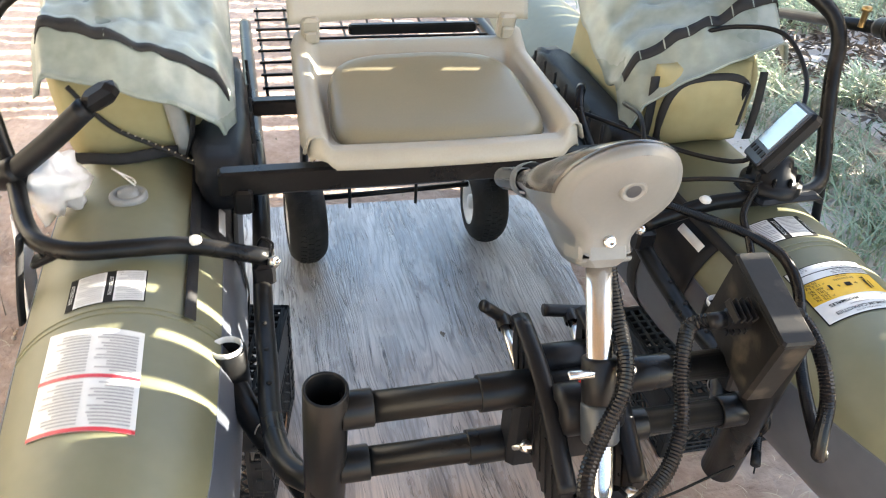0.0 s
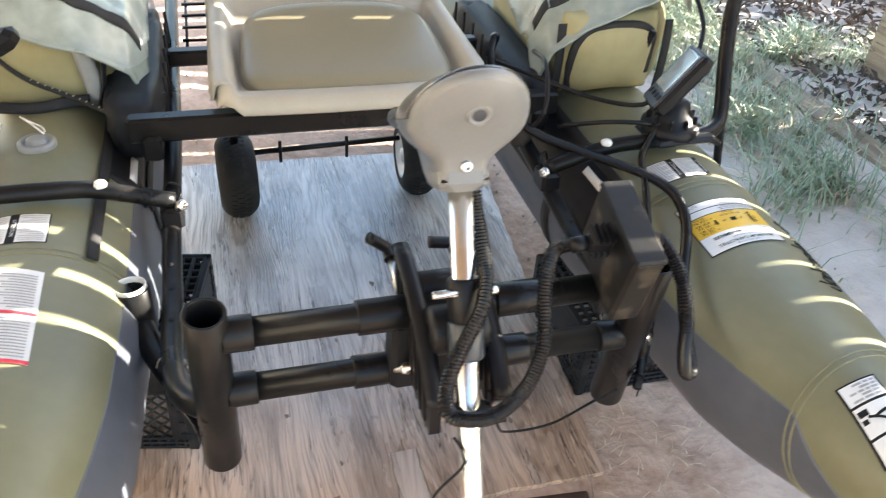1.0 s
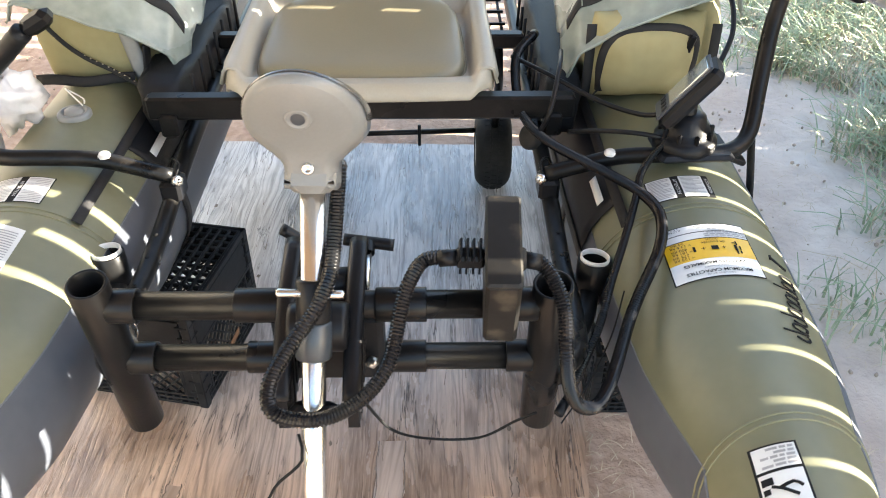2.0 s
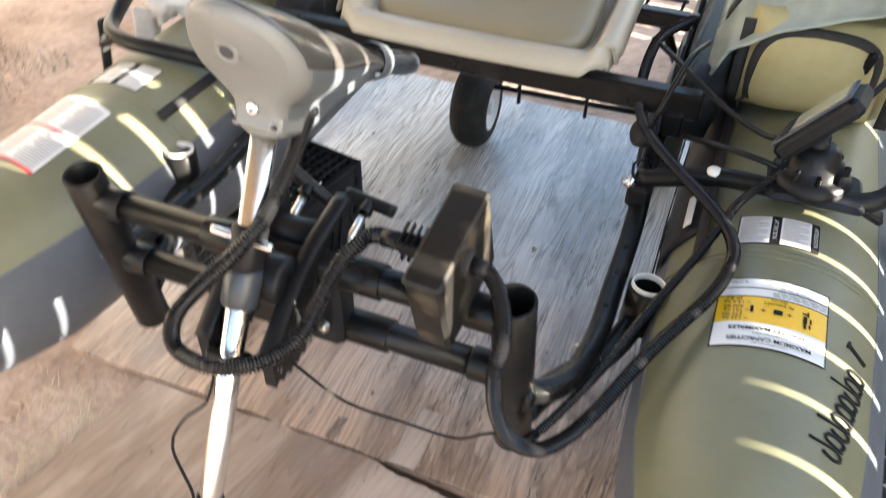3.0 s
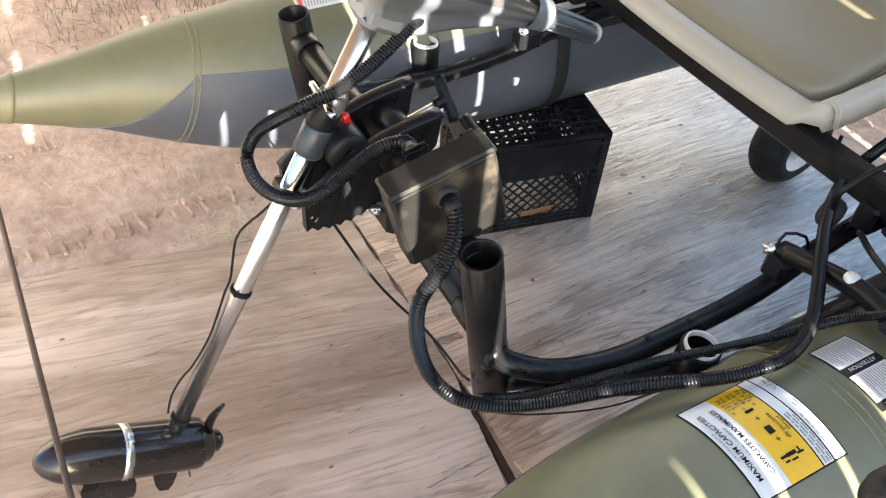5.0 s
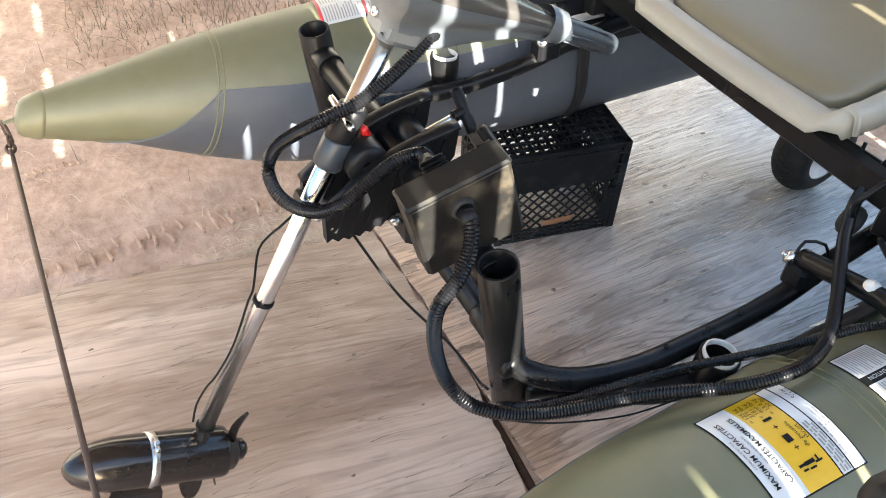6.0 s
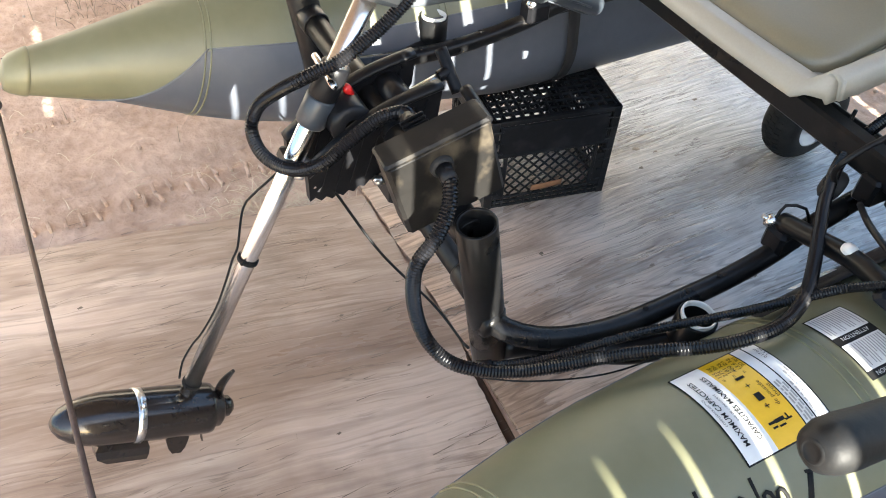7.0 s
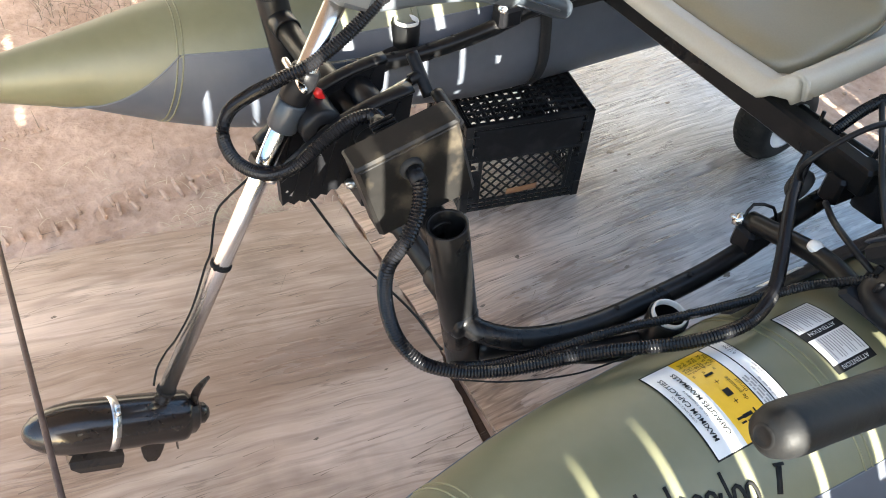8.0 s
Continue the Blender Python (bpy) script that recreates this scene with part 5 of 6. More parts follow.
for k in range(4):
    g = Geo().box((0.003, 0.032, 0.010), CM @ Matrix.Translation((-0.012 + 0.008 * k, 0, 0.0155)) @ Matrix.Rotation(radians(18), 4, "Y"), 0.001)
    part("fin", g, BLACK_PLASTIC, plug)
    g = Geo().box((0.003, 0.030, 0.008), CM @ Matrix.Translation((-0.012 + 0.008 * k, 0.002, -0.0145)), 0.001)
    part("fin", g, BLACK_PLASTIC, plug)
strapg = Geo().box((0.026, 0.050, 0.05), pose(0.214, 0.004, 0.716, 0, 0, 0), 0.004)
part("bracket", strapg, DUSTY_BLACK, jb)

# ---- conduits and cables ----
def conduit(name, pts, r, label, ridges=0.0044):
    c = thing(name, label, "conduit", "black cable conduits")
    part("conduit_run", Geo().tube(pts, r, 14, True, 0.008, ridges), CONDUIT, c)
    for a, b in ((pts[0], pts[1]), (pts[-1], pts[-2])):
        a, b = Vector(a), Vector(b)
        part("end_sleeve", Geo().tube([a, a + (b - a).normalized() * 0.022], r * 1.06, 14, False), BLACK_PLASTIC, c, "smooth rubber end sleeve")
    return c


conduit("motor_conduit", [tm(0.012, 0.050, 0.012), (0.016, 0.046, 0.917), (0.014, -0.001, 0.875), (0.011, -0.055, 0.840), (0.005, -0.084, 0.827), (-0.009, -0.111, 0.809), (-0.036, -0.135, 0.780), (-0.058, -0.159, 0.748), (-0.056, -0.174, 0.716), (-0.017, -0.176, 0.703), (0.018, -0.162, 0.699), (0.053, -0.140, 0.710), (0.076, -0.114, 0.732), (0.086, -0.090, 0.759), (0.092, -0.065, 0.781), (0.103, -0.041, 0.803), (0.122, -0.018, 0.817), CM @ Vector((-0.016, 0, 0))], 0.0100, "black corrugated conduit looping round the motor shaft")
gr = GR.translation
conduit("battery_conduit", [gr + Vector((0.004, 0, 0)), (0.262, -0.026, 0.818), (0.281, -0.036, 0.797), (0.294, -0.057, 0.767), (0.296, -0.085, 0.728), (0.304, -0.090, 0.671), (0.323, -0.082, 0.620), (0.352, -0.060, 0.591), (0.377, -0.019, 0.578), (0.397, 0.025, 0.577), (0.415, 0.069, 0.584), (0.433, 0.112, 0.596), (0.454, 0.153, 0.610), (0.477, 0.193, 0.622), (0.499, 0.235, 0.632), (0.514, 0.281, 0.640), (0.518, 0.334, 0.645), (0.497, 0.394, 0.645), (0.457, 0.453, 0.642), (0.409, 0.513, 0.640), (0.359, 0.578, 0.640), (0.321, 0.637, 0.653), (0.305, 0.693, 0.678), (0.31, 0.80, 0.72), (0.36, 0.92, 0.72)], 0.0100, "black corrugated conduit running from the junction box over the pontoon")
conduit("rail_conduit", [(0.318, 0.006, 0.500), (0.345, 0.050, 0.512), (0.392, 0.130, 0.560), (0.425, 0.215, 0.592), (0.460, 0.300, 0.615), (0.492, 0.385, 0.640), (0.515, 0.450, 0.655), (0.560, 0.490, 0.690), (0.585, 0.505, 0.715)], 0.0072, "thin black conduit along the rail", 0.004)
wire = thing("slack_wire", "slack thin black wire under the motor clamp", "wire")
g = Geo().tube([(0.020, -0.10, 0.665), (0.040, -0.085, 0.63), (0.071, -0.030, 0.510), (0.125, 0.040, 0.405), (0.204, 0.052, 0.392), (0.257, 0.020, 0.470), (0.285, 0.010, 0.500)], 0.0022, 8)
part("wire_run", g, INK, wire)
wire2 = thing("slack_wire", "thin grey wire hanging below the conduit", "wire")
g = Geo().tube([(0.325, 0.010, 0.475), (0.37, 0.07, 0.488), (0.42, 0.15, 0.520), (0.45, 0.22, 0.560)], 0.0014, 6)
part("wire_run", g, INK, wire2)
for pts, lab_ in (([(0.30, 0.80, 0.72), (0.37, 0.72, 0.715), (0.46, 0.62, 0.705), (0.53, 0.545, 0.715), (0.565, 0.525, 0.735)], "black cable running to the fish finder"), ([(0.40, 0.60, 0.65), (0.46, 0.53, 0.69), (0.52, 0.50, 0.70), (0.56, 0.50, 0.69)], "black cable under the fish finder"),
                  ([(0.625, 0.51, 0.80), (0.68, 0.60, 0.86), (0.68, 0.70, 0.91), (0.62, 0.78, 0.90), (0.55, 0.82, 0.87)], "black cable arching over the bag"), ([(0.34, 0.62, 0.63), (0.355, 0.58, 0.70), (0.38, 0.66, 0.76), (0.40, 0.78, 0.74)], "black cable looped beside the seat")):
    c = thing("black_cable", lab_, "cable", "black cables by the seat")
    part("cable_run", Geo().tube(pts, 0.0048, 10), BLACK_PLASTIC, c)


# ---- milk crates under the pontoons ----
def make_crate(m, label, H=0.252):
    """An upturned crate: lattice top, solid bands, diamond mesh windows."""
    c = thing("milk_crate", label, "milk crate", "milk crates under the boat")
    W, D, T = 0.310, 0.335, 0.009

    def slab(sx, sy, sz, x, y, z, g, rx=0.0, mm=Matrix()):
        g.box((sx, sy, sz), m @ mm @ Matrix.Translation((x, y, z)) @ Matrix.Rotation(rx, 4, "X"), 0.0015)
    for k in range(13):
        slat = Geo()
        slab(0.0085, D - 0.02, 0.009, -W / 2 + W * (k + 0.5) / 13, 0, H - 0.0055, slat)
        part("top_slat", slat, DUSTY_BLACK, c)
    for k in range(14):
        slat = Geo()
        slab(W - 0.02, 0.0085, 0.009, 0, -D / 2 + D * (k + 0.5) / 14, H - 0.0061, slat)
        part("top_slat", slat, DUSTY_BLACK, c)
    for turn, half, wide in ((0, W / 2, D), (90, D / 2, W), (180, W / 2, D), (270, D / 2, W)):
        mm = Matrix.Rotation(radians(turn), 4, "Z") @ Matrix.Translation((half - T / 2, 0, 0))
        g = Geo()
        slab(T, wide, 0.014, 0, 0, H - 0.007, g, 0, mm)
        slab(T * 0.7, wide - 0.05, 0.088, 0, 0, H - 0.062, g, 0, mm)
        slab(T, wide, 0.010, 0, 0, H - 0.108, g, 0, mm)
        for z in (0.006, 0.020, 0.034):
            slab(T, wide, 0.007, 0, 0, z, g, 0, mm)
        for k in range(17):
            slab(T * 0.8, 0.005, 0.034, 0, -wide / 2 + wide * (k + 0.5) / 17, 0.018, g, 0, mm)
        for s in (-1, 1):
            slab(T * 1.2, 0.020, H, 0, s * (wide / 2 - 0.010), H / 2, g, 0, mm)
            for z in np.linspace(0.05, H - 0.03, 7):
                slab(T * 1.6, 0.030, 0.005, 0, s * (wide / 2 - 0.018), z, g, 0, mm)
            slab(T, 0.010, H - 0.146, 0, s * (wide / 2 - 0.046), 0.035 + (H - 0.146) / 2, g, 0, mm)
            slab(T * 0.8, 0.034, (H - 0.146) * 0.75, 0, s * (wide / 2 - 0.026), 0.036 + (H - 0.146) * 0.375, g, 0, mm)
        side = part("crate_side", g, DUSTY_BLACK, c)
        g = Geo()
        lo, hi, half_w = 0.038, H - 0.112, wide / 2 - 0.046
        for s in (-1, 1):
            k = -half_w - (hi - lo)
            while k < half_w:
                a, b = k, k + (hi - lo)
                za, zb = lo, hi
                if a < -half_w:
                    za, a = lo + (-half_w - a), -half_w
                if b > half_w:
                    zb, b = hi - (b - half_w), half_w
                if b - a > 0.005:
                    pa, pb = m @ mm @ Vector((0, s * a, za)), m @ mm @ Vector((0, s * b, zb))
                    g.tube([pa, pb], 0.0030, 5, False)
                k += 0.029
        part("diamond_mesh", g, DUSTY_BLACK, side)
    return c


crate = make_crate(pose(-0.512, 0.660, 0.0, 0, 0, -11.6), "black plastic milk crate standing upside down under the pontoon", 0.280)
tag_m = pose(-0.512, 0.660, 0.0, 0, 0, -11.6)
part("paper_tag", Geo().grid(lambda u, v: tag_m @ Vector((0.1575 + 0.001 * math.sin(5 * u), -0.045 + 0.085 * u, 0.048 + 0.018 * v + 0.004 * u)), 8, 3, thick=0.0012), mat("faded_orange_paper", (0.16, 0.075, 0.035), (0.26, 0.13, 0.065), 0.8, 0, 20, 90, 0.1), crate, "faded orange paper tag")
make_crate(pose(0.642, 0.616, -0.010, 0, 0, 0), "low black plastic crate under the pontoon, partly hidden", 0.185)


# ---- saddle bags ----
def bag_shape(cx, y0, y1, z0, z1, w, lean, seed):
    """A soft box with rounded corners; lean: how far its top tips outwards."""
    g = Geo()
    rings = []
    n = 44
    for k, (v, s) in enumerate(((0.0, 0.90), (0.02, 0.96), (0.08, 1.0), (0.25, 1.02), (0.5, 1.03), (0.75, 1.01), (0.9, 0.97), (0.97, 0.90), (1.0, 0.78))):
        r = []
        for j in range(n):
            a = 2 * math.pi * j / n
            c, q = math.cos(a), math.sin(a)
            sx, sy = math.copysign(abs(c) ** 0.45, c), math.copysign(abs(q) ** 0.45, q)
            x = cx + lean * v + w / 2 * sx * s + 0.010 * wob(j * 0.35, v * 4, seed)
            y = (y0 + y1) / 2 + (y1 - y0) / 2 * sy * s + 0.010 * wob(j * 0.35, v * 4, seed + 5)
            r.append(Vector((x, y, z0 + (z1 - z0) * v + 0.012 * wob(j * 0.3, v * 3, seed + 9))))
        rings.append(r)
    g.loft(rings)
    return g


def make_bag(s, front, label):
    cx = s * 0.60
    bag = thing("saddle_bag", label, "gear bag", "saddle bags on the pontoons")
    part("bag_body", bag_shape(cx, front, front + 0.52, 0.628, 0.830, 0.285, 0.02 * s, 3 + s), KHAKI, bag)

    def flap(u, v):
        """u from the inner to the outer side, v from the front edge to the back; wrinkled coated cloth."""
        x = s * (0.405 + 0.355 * u)
        calm = 0.25 + 0.75 * ease(v / 0.2)
        wr = calm * 0.022 * wob(u * 4 + v * 3, v * 7, s * 3, 1.3) + calm * 0.012 * wob(u * 9 + v * 4, v * 12 - u * 5, s, 1)
        hang = 0.100 * (1 - ease(v / 0.16))
        y = front - 0.022 + 0.58 * v - 0.030 * math.sin(math.pi * u) * (1 - v) + 0.006 * wob(u * 3, 1, s)
        z = (0.800 + 0.150 * u if s > 0 else 0.770 + 0.135 * u) + 0.032 * math.sin(math.pi * min(1, u * 1.02)) - hang * 0.75 + (0.19 if s > 0 else 0.13) * ease((v - 0.15) / 0.85) + wr
        z -= 0.055 * ease((0.10 - u) / 0.10) + 0.05 * ease((u - 0.93) / 0.07)
        return x, y, z
    f = part("top_flap", Geo().grid(flap, 56, 70, thick=0.004), SAGE, bag, "pale sage coated fabric flap")
    for v0, w in ((0.115, 0.030),):
        g = Geo()
        g.grid(lambda u, v: Vector(flap(0.03 + 0.94 * u, v0 + w * v)) + Vector((0, -0.003, 0.005)), 56, 2, thick=0.003)
        st = part("webbing", g, WEBBING, f, "black webbing stitched across the flap")
        for k in range(7):
            g = Geo()
            u0 = 0.10 + 0.13 * k
            g.grid(lambda u, v: Vector(flap(u0 + 0.006 * u, v0 + w * v)) + Vector((0, -0.005, 0.007)), 1, 2)
            part("stitching", g, SAGE, st)
    g = Geo()
    g.tube([Vector(flap(u, 0.0)) for u in np.linspace(0.02, 0.98, 30)], 0.0035, 8, False)
    part("flap_hem", g, SAGE, f)
    return bag


bag_r = make_bag(1, 0.790, "khaki saddle bag with zipped pocket and sage flap on pontoon")
bag_l = make_bag(-1, 0.860, "khaki saddle bag with pale sage wrinkled flap, on a pontoon")


def pocket(bag, x0, x1, y, z0, z1, bulge):
    def sheet(u, v):
        k = (1 - abs(2 * u - 1) ** 4) * (1 - abs(2 * v - 1) ** 4)
        return x0 + (x1 - x0) * u, y - bulge * k - 0.006 * wob(u * 4, v * 4, 2), z0 + (z1 - z0) * v + 0.006 * wob(u * 5, v * 3, 8)
    p = part("front_pocket", Geo().grid(sheet, 24, 20, thick=-0.004), KHAKI, bag, "bulging khaki zipped pocket")
    path = [Vector(sheet(u, v)) + Vector((0, -0.004, 0)) for u, v in ((0.10, 0.12), (0.08, 0.45), (0.12, 0.72), (0.26, 0.86), (0.5, 0.90), (0.76, 0.88), (0.90, 0.74), (0.93, 0.5), (0.92, 0.25))]
    part("zip", Geo().tube(path, 0.0092, 10, flat=0.6), WEBBING, p, "black zip with cover")
    part("zip_pull", Geo().tube([path[0], path[0] + Vector((-0.012, -0.006, -0.01)), path[0] + Vector((-0.006, -0.004, -0.028))], 0.0022, 6), WEBBING, p)
    return p


pocket(bag_r, 0.462, 0.690, 0.788, 0.640, 0.822, 0.052)
g = Geo()
g.box((0.016, 0.014, 0.040), pose(0.655, 0.745, 0.770, 10, 12, 0), 0.003)
part("buckle", g, BLACK_PLASTIC, bag_r, "black side release buckle")
for x in (0.448, 0.705):
    g = Geo()
    g.grid(lambda u, v: (x + 0.020 * u, 0.774 - 0.006 * math.sin(math.pi * v), 0.640 + 0.160 * v), 2, 8, thick=0.002)
    part("webbing", g, WEBBING, bag_r)
g = Geo()
g.tube([(-0.70, 0.84, 0.80), (-0.66, 0.842, 0.74), (-0.62, 0.845, 0.70), (-0.56, 0.835, 0.672), (-0.50, 0.80, 0.655), (-0.44, 0.74, 0.652), (-0.39, 0.69, 0.650)], 0.005, 8)
band = Geo().grid(lambda u, v: (-0.735 + 0.215 * u, 0.844 - 0.008 * math.sin(math.pi * u) - 0.010 * v, 0.640 + 0.006 * u + 0.020 * (1 - v) + 0.003 * math.sin(9 * u)), 14, 3, thick=0.004)
part("base_band", band, WEBBING, bag_l, "black webbing band at the foot of the bag")
rope = thing("braided_cord", "black flecked braided cord hanging from the bag", "cord")
part("cord_run", g, WEBBING, rope)
g = Geo()
pts_ = spline([Vector(p) for p in ((-0.62, 0.845, 0.70), (-0.56, 0.835, 0.672), (-0.50, 0.80, 0.655), (-0.44, 0.74, 0.652), (-0.39, 0.69, 0.650))], 0.012)
for p in pts_[::1]:
    g.box((0.003, 0.003, 0.002), Matrix.Translation(p + Vector((0, -0.001, 0.0048))) @ Matrix.Rotation(0.6, 4, "Z"))
part("fleck", g, STRAW, rope)
g = Geo()
g.tube([(-0.505, 0.852, 0.64), (-0.492, 0.850, 0.68), (-0.484, 0.850, 0.73)], 0.016, 10, flat=0.3)
part("webbing", g, WEBBING, bag_l)
g = Geo()
g.grid(lambda u, v: (-0.52 + 0.035 * u - 0.02 * v, 0.846 - 0.004 * math.sin(math.pi * u), 0.645 + 0.13 * v), 4, 8, thick=0.002)
part("side_gusset", g, mat("grey_bag_lining", (0.20, 0.20, 0.19), (0.28, 0.28, 0.27), 0.6), bag_l)

# dark cloth pouches between the rails and the bags
for s, dx in ((-1, -0.018), (1, 0.0)):
    q = thing("rail_pouch", "black nylon pouch hanging beside the seat", "pouch", "pouches beside the seat")
    part("pouch_body", bag_shape(s * (0.400 if s > 0 else 0.412) + dx, 0.72, 1.30, 0.575, 0.690, 0.085 if s > 0 else 0.112, 0.01 * s, 21 + s), BLACK_CLOTH, q)
    for k in range(7):
        y = 0.76 + 0.075 * k
        part("lacing", Geo().tube([(s * 0.352 + dx, y, 0.615), (s * 0.356 + dx, y + 0.012, 0.695)], 0.004, 6, False), WEBBING, q)
    g = Geo().lathe([(0.0, 0.0), (0.022, 0.0), (0.026, 0.006), (0.026, 0.020), (0.020, 0.026), (0.0, 0.027)], axis((s * 0.340 + dx, 0.64, 0.615), (s * 0.28 + dx, 0.60, 0.64)), 18)
    if s > 0:
        part("clamp_knob", g, RUBBER, frame_, "round black clamp knob")

# ---- fish finder ----
ff = thing("fish_finder", "small dark fish finder on a black swivel base", "fish finder")
fz = Vector((-0.78, 0.20, 0.59)).normalized()
fx = (Vector((0.70, -0.10, 0.71)) - fz * Vector((0.70, -0.10, 0.71)).dot(fz)).normalized()
FM = Matrix((fx, fz.cross(fx), fz)).transposed().to_4x4()
FM.translation = (0.590, 0.500, 0.782)
g = Geo().box((0.140, 0.078, 0.030), FM, 0.008)
part("case", g, DUSTY_BLACK, ff)
g = Geo().box((0.132, 0.070, 0.006), FM @ Matrix.Translation((0, 0, 0.0165)), 0.003)
part("bezel", g, BLUE_EDGE, ff)
g = Geo().box((0.090, 0.056, 0.003), FM @ Matrix.Translation((0.014, 0, 0.0195)), 0.001)
part("screen", g, SCREEN, ff, "dark glass display")
g = Geo()
for k in range(4):
    g.box((0.012, 0.010, 0.003), FM @ Matrix.Translation((-0.044, -0.024 + 0.016 * k, 0.020)), 0.001)
part("button", g, BLACK_PLASTIC, ff)
g = Geo().lathe([(0.058, 0.0), (0.060, 0.006), (0.058, 0.022), (0.050, 0.028), (0.044, 0.030), (0.042, 0.042), (0.034, 0.050), (0.030, 0.066), (0.018, 0.072), (0.0, 0.072)], pose(0.602, 0.512, 0.668), 28)
base = part("swivel_base", g, BLACK_PLASTIC, ff)
for k in range(9):
    a = 2 * math.pi * k / 9
    g = Geo().box((0.010, 0.006, 0.020), pose(0.602 + 0.046 * math.cos(a), 0.512 + 0.046 * math.sin(a), 0.702, 0, 0, math.degrees(a)), 0.002)
    part("knob_rib", g, BLACK_PLASTIC, base)
g = Geo().box((0.140, 0.095, 0.014), pose(0.612, 0.500, 0.670, 0, 0, 3), 0.006)
part("mount_plate", g, DUSTY_BLACK, ff)
g = Geo().tube([(0.600, 0.515, 0.72), (0.595, 0.508, 0.755)], 0.016, 14, False)
part("swivel_post", g, BLACK_PLASTIC, ff)


# ---- oars ----
def make_oar(grip_end, lock, blade_end, label):
    o = thing("oar", label, "oar", "oars of the boat")
    a, b, c = Vector(grip_end), Vector(lock), Vector(blade_end)
    d = (b - a).normalized()
    g = Geo().lathe([(0.0, 0.0), (0.008, 0.0008), (0.0125, 0.004), (0.0150, 0.012), (0.0155, 0.022), (0.0148, 0.040), (0.0148, 0.110), (0.0165, 0.124), (0.0165, 0.134), (0.0130, 0.137)], axis(a, b), 28)
    gp = part("grip", g, GRIP_RUBBER, o, "dark rubber hand grip")
    g = Geo().lathe([(0.0, -0.0004), (0.005, 0.0002), (0.0056, -0.0008), (0.0072, 0.0004)], axis(a, b), 20)
    part("grip_end", g, GRIP_RUBBER, gp)
    L = (b - a).length
    g = Geo().lathe([(0.0125, 0.13), (0.0125, L + 0.06)], axis(a, b), 24, True)
    part("shaft", g, BRIGHT, o, "bright aluminium shaft")
    g = Geo().lathe([(0.0125, L - 0.11), (0.019, L - 0.108), (0.020, L - 0.10), (0.020, L + 0.05), (0.019, L + 0.058), (0.0125, L + 0.06)], axis(a, b), 24)
    part("sleeve", g, BLACK_PLASTIC, o, "black plastic sleeve at the oarlock")
    g = Geo().tube([b, b + (c - b) * 0.6], 0.0125, 16, False)
    part("shaft", g, BLACK_TUBE, o)
    return o


make_oar((0.785, -0.115, 1.096), (0.832, 0.575, 0.955), (0.93, 1.30, 0.78), "oar with dark grip and bright shaft, resting in its lock")
lock = thing("oarlock", "brass coloured oarlock pin on the arm", "oarlock")
g = Geo()
g.lathe([(0.006, -0.030), (0.006, 0.0), (0.010, 0.002), (0.010, 0.010), (0.0, 0.012)], Matrix.Translation((0.800, 0.640, 0.972)), 12)
part("lock_pin", g, mat("old_brass", (0.38, 0.25, 0.10), (0.5, 0.34, 0.15), 0.35, 0.9), lock)
g = Geo()
g.tube([(0.832 + 0.024 * math.cos(t), 0.590, 0.955 + 0.024 * math.sin(t)) for t in np.linspace(0, 2 * math.pi, 21)], 0.005, 8, False)
part("lock_ring", g, BLACK_TUBE, lock)
brace = thing("brace", "dark thick brace with clamp leaning against the bag", "brace")
g = Geo().tube([(-0.782, 0.682, 0.712), (-0.71, 0.668, 0.772), (-0.640, 0.660, 0.835)], 0.0195, 16)
part("brace_tube", g, DUSTY_BLACK, brace)
g = Geo().box((0.066, 0.040, 0.034), pose(-0.618, 0.680, 0.846, 12, -28, 10), 0.010)
part("brace_clamp", g, BLACK_PLASTIC, brace)
g = Geo().lathe([(0.0, -0.030), (0.024, -0.030), (0.027, -0.024), (0.027, 0.024), (0.024, 0.030), (0.0, 0.030)], pose(-0.790, 0.690, 0.706, 30, 60, 0), 18)
part("brace_hub", g, BLACK_PLASTIC, brace)


def crumple(cx, cy, cz, sx, sy, sz, seed):
    rings = []
    for i in range(17):
        f = math.pi * i / 16
        r = []
        for j in range(24):
            a = 2 * math.pi * j / 24
            d = Vector((math.sin(f) * math.cos(a), math.sin(f) * math.sin(a), math.cos(f)))
            k = 1 + 0.55 * noise.noise(d * 2.2 + Vector((seed, 0, 0))) + 0.30 * noise.noise(d * 5.5 + Vector((0, seed, 0)))
            r.append(Vector((cx + sx * d.x * k, cy + sy * d.y * k, cz + sz * d.z * k)))
        rings.append(r)
    return Geo().loft(rings)


white = thing("plastic_bag", "crumpled white plastic bag tucked beside the oar arm", "plastic bag")
part("bag_film", crumple(-0.735, 0.715, 0.665, 0.055, 0.060, 0.055, 3), mat("white_plastic_film", (0.62, 0.61, 0.61), (0.75, 0.74, 0.74), 0.35, 0, 20, 80, 0.1), white)
g = Geo()
g.grid(lambda u, v: (-0.795 - 0.03 * v - 0.010 * math.sin(9 * u), 0.66 + 0.09 * u, 0.62 - 0.30 * v + 0.01 * math.sin(7 * u)), 10, 8, thick=0.002)
part("bag_tail", g, bpy.data.materials["white_plastic_film"], white)

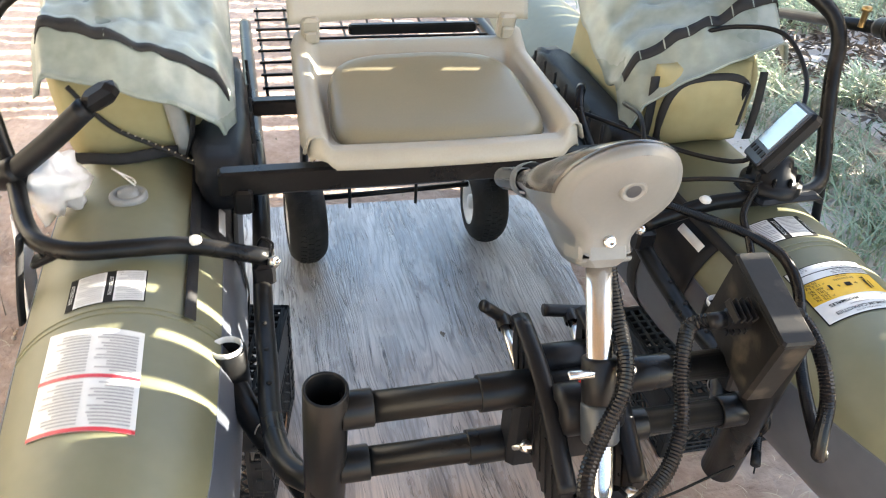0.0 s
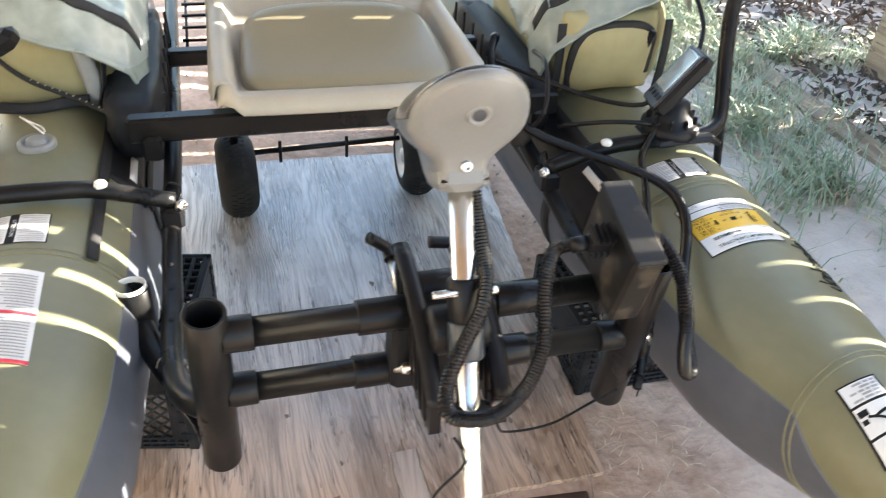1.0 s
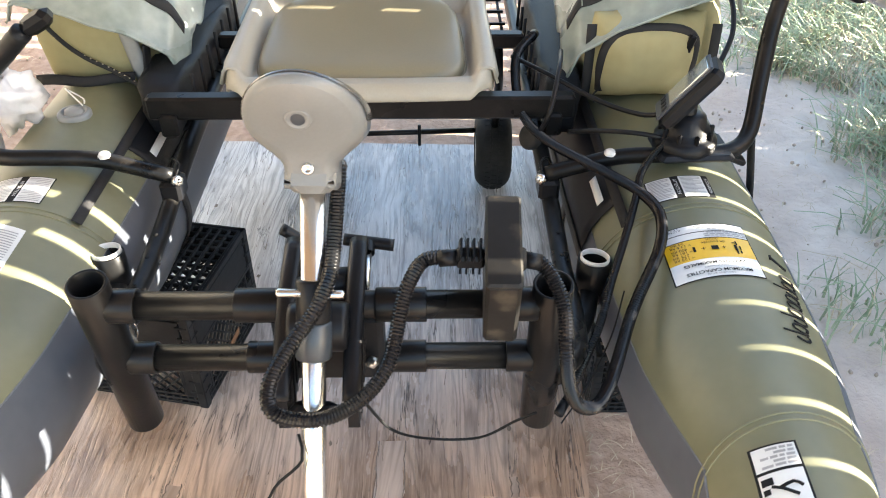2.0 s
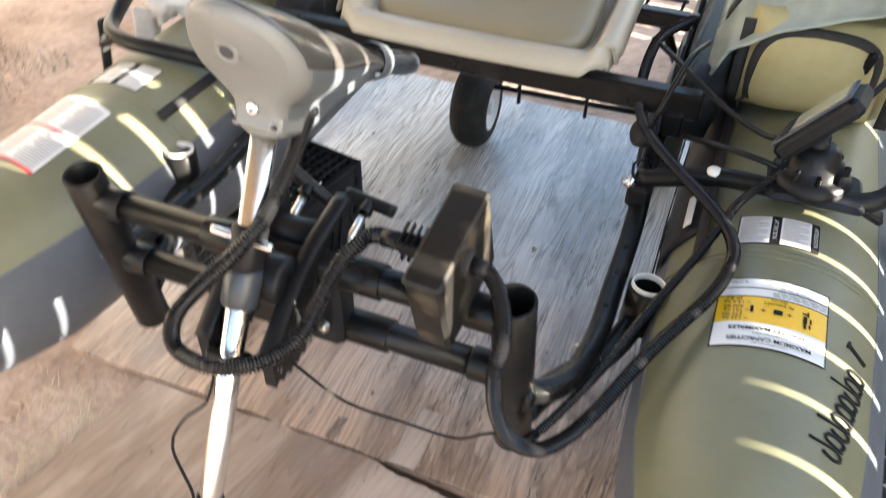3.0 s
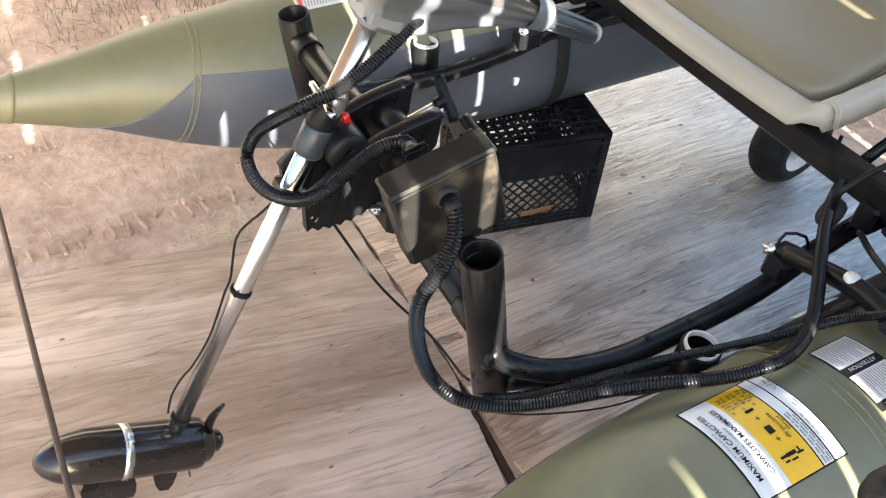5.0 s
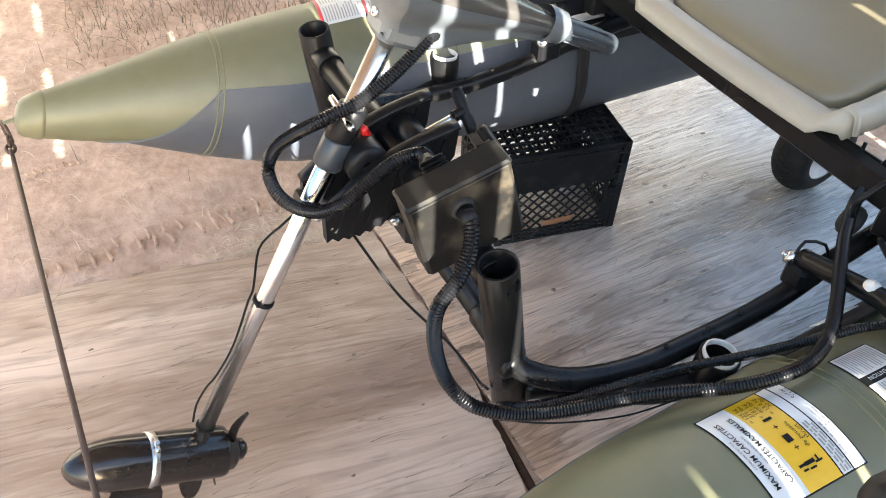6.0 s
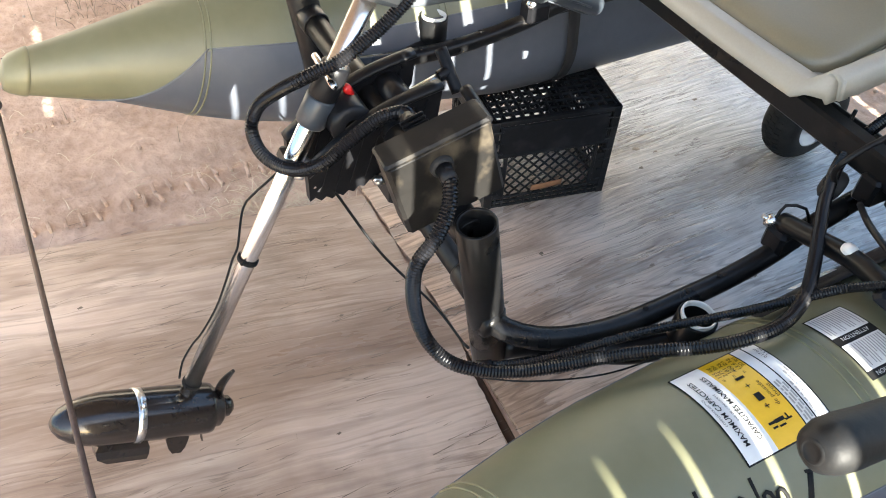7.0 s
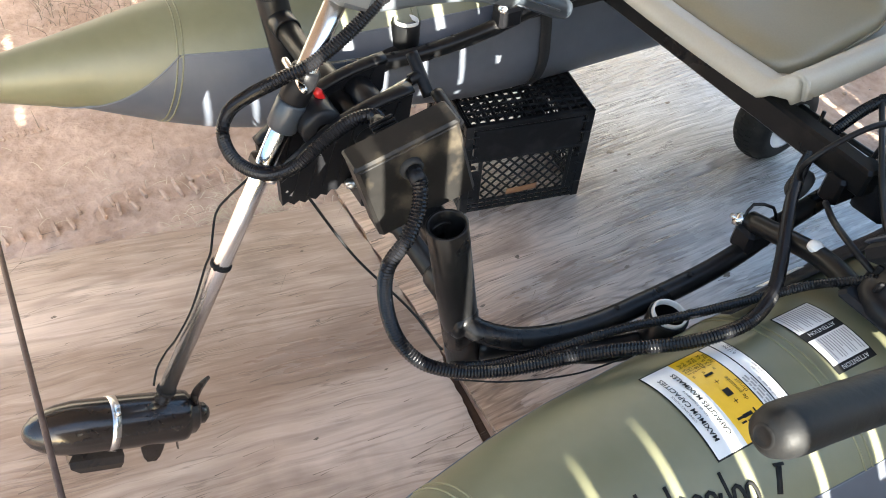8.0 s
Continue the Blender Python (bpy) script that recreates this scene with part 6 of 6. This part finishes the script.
# ---- grass, straw, twigs and pebbles ----
def blades(name, count, place, material, hmin, hmax, width, bend, label, category, seed, flat=False):
    rnd = random.Random(seed)
    vs, fs = [], []
    for _ in range(count):
        p = place(rnd)
        if p is None:
            continue
        x, y = p
        h, a = rnd.uniform(hmin, hmax), rnd.uniform(0, 2 * math.pi)
        ca, sa = math.cos(a), math.sin(a)
        b = rnd.uniform(0.3, 1.0) * bend
        z0 = -0.020
        k = len(vs)
        segs = 3
        for i in range(segs + 1):
            t = i / segs
            if flat:
                px, py, pz = x + ca * h * t + 0.04 * h * math.sin(3 * t) * sa, y + sa * h * t - 0.04 * h * math.sin(3 * t) * ca, z0 + 0.012 + 0.012 * math.sin(math.pi * t) * b
            else:
                px, py, pz = x + ca * b * h * t * t, y + sa * b * h * t * t, z0 + h * t * (1 - 0.35 * b * t)
            w = width * (1 - 0.75 * t)
            vs += [(px - sa * w, py + ca * w, pz), (px + sa * w, py - ca * w, pz + width * 0.4)]
        for i in range(segs):
            fs.append((k + 2 * i, k + 2 * i + 1, k + 2 * i + 3, k + 2 * i + 2))
    me = bpy.data.meshes.new(name)
    me.from_pydata(vs, [], fs)
    me.materials.append(material)
    tagged(new(name, me), label, category, kind="stuff")


clumps = random.Random(41)
TUFTS = []
while len(TUFTS) < 620:
    cx, cy = clumps.uniform(1.25, 4.4), clumps.uniform(0.4, 5.4)
    if cx > 1.75 + 0.3 * wob(cx * 0.3, cy, 9, 1.2) or clumps.random() < 0.12:
        TUFTS.append((cx, cy, clumps.uniform(0.03, 0.10)))


def grass_place(r):
    cx, cy, s = TUFTS[int(r.random() * len(TUFTS))]
    x, y = cx + r.gauss(0, s), cy + r.gauss(0, s)
    if 2.04 < x < 2.21 and 0.9 < y < 2.45 and r.random() < 0.8 or x > 2.2 and wob(x, y, 2, 1.3) > 0.05 and y < 3.2:
        return None
    return x, y


blades("grass", 36000, grass_place, GRASS, 0.06, 0.20, 0.0038, 1.3, "pale green grass beside the dirt", "grass", 1)
blades("dry_grass", 20000, grass_place, STRAW, 0.04, 0.17, 0.0030, 1.3, "dry straw-coloured grass among the green", "grass", 2)


def straw_place(r):
    k = r.random()
    if k < 0.62:
        return r.uniform(0.45, 2.2), r.uniform(-0.4, 3.2)
    if k < 0.84:
        x, y = r.gauss(-0.50, 0.14), r.gauss(-0.02, 0.10)
        return x, y
    return r.uniform(-2.4, -0.8), r.uniform(-1.0, 2.5)


blades("straw", 7000, lambda r: (lambda p: p if not (-0.60 < p[0] < 0.43 and -0.95 < p[1] < 1.8) else None)(straw_place(r)), STRAW, 0.015, 0.06, 0.0011, 0.7, "loose dry straw on the dirt", "straw", 3, True)
blades("twigs", 3600, lambda r: (r.uniform(-2.9, -1.74), r.uniform(-0.32, 1.3)) if r.random() < 0.985 else (r.uniform(-2.3, -0.9), r.uniform(-0.6, 1.5)), TWIG, 0.03, 0.11, 0.0018, 0.9, "dry grey weeds and twigs on the dirt", "dry weeds", 4)


plank = Geo().box((0.125, 1.50, 0.035), pose(2.122, 1.70, -0.006, 0, 2, 1), 0.006)
tagged(part("edging_board", plank, OLD_BOARD), "pale weathered edging board lying in the grass", "board")


def leaf_litter():
    """Dead brown leaves behind the edging board, each a small bent blade."""
    rnd = random.Random(8)
    g = Geo()
    for _ in range(2600):
        x, y = rnd.uniform(2.2, 3.6), rnd.uniform(0.9, 3.4)
        if wob(x, y, 2, 1.3) < rnd.uniform(-0.15, 0.05):
            continue
        m = Matrix.Translation((x, y, rnd.uniform(-0.015, 0.03))) @ Euler((rnd.gauss(0, 0.5), rnd.gauss(0, 0.5), rnd.uniform(0, 6.3))).to_matrix().to_4x4()
        l, w = rnd.uniform(0.02, 0.05), rnd.uniform(0.008, 0.018)
        g.add([m @ Vector(p) for p in ((-l, 0, 0), (0, -w, 0.006), (0, w, 0.006), (l, 0, 0.002), (0, 0, -0.002))], [(0, 1, 4), (0, 4, 2), (1, 3, 4), (4, 3, 2)], False)
    tagged(part("leaf_litter", g, DEAD_LEAF), "dark brown dead leaves on the soil", "dead leaves", kind="stuff")


leaf_litter()


def scatter_pebbles():
    rnd = random.Random(6)
    g = Geo()
    for _ in range(1500):
        x, y = rnd.uniform(-2.6, 2.2), rnd.uniform(-1.2, 3.0)
        if -0.83 < x < 0.46 and -1 < y < 1.85:
            continue
        r = rnd.uniform(0.002, 0.008)
        m = Matrix.Translation((x, y, -0.018)) @ Euler((rnd.uniform(0, 6), rnd.uniform(0, 6), rnd.uniform(0, 6))).to_matrix().to_4x4()
        g.lathe([(0.0, -r * 0.7), (r * 0.8, -r * 0.4), (r, 0.1 * r), (r * 0.6, r * 0.6), (0.0, r * 0.7)], m, 6)
    tagged(part("pebbles", g, STONE), "small pale pebbles scattered on the dirt", "pebbles", kind="stuff")


scatter_pebbles()
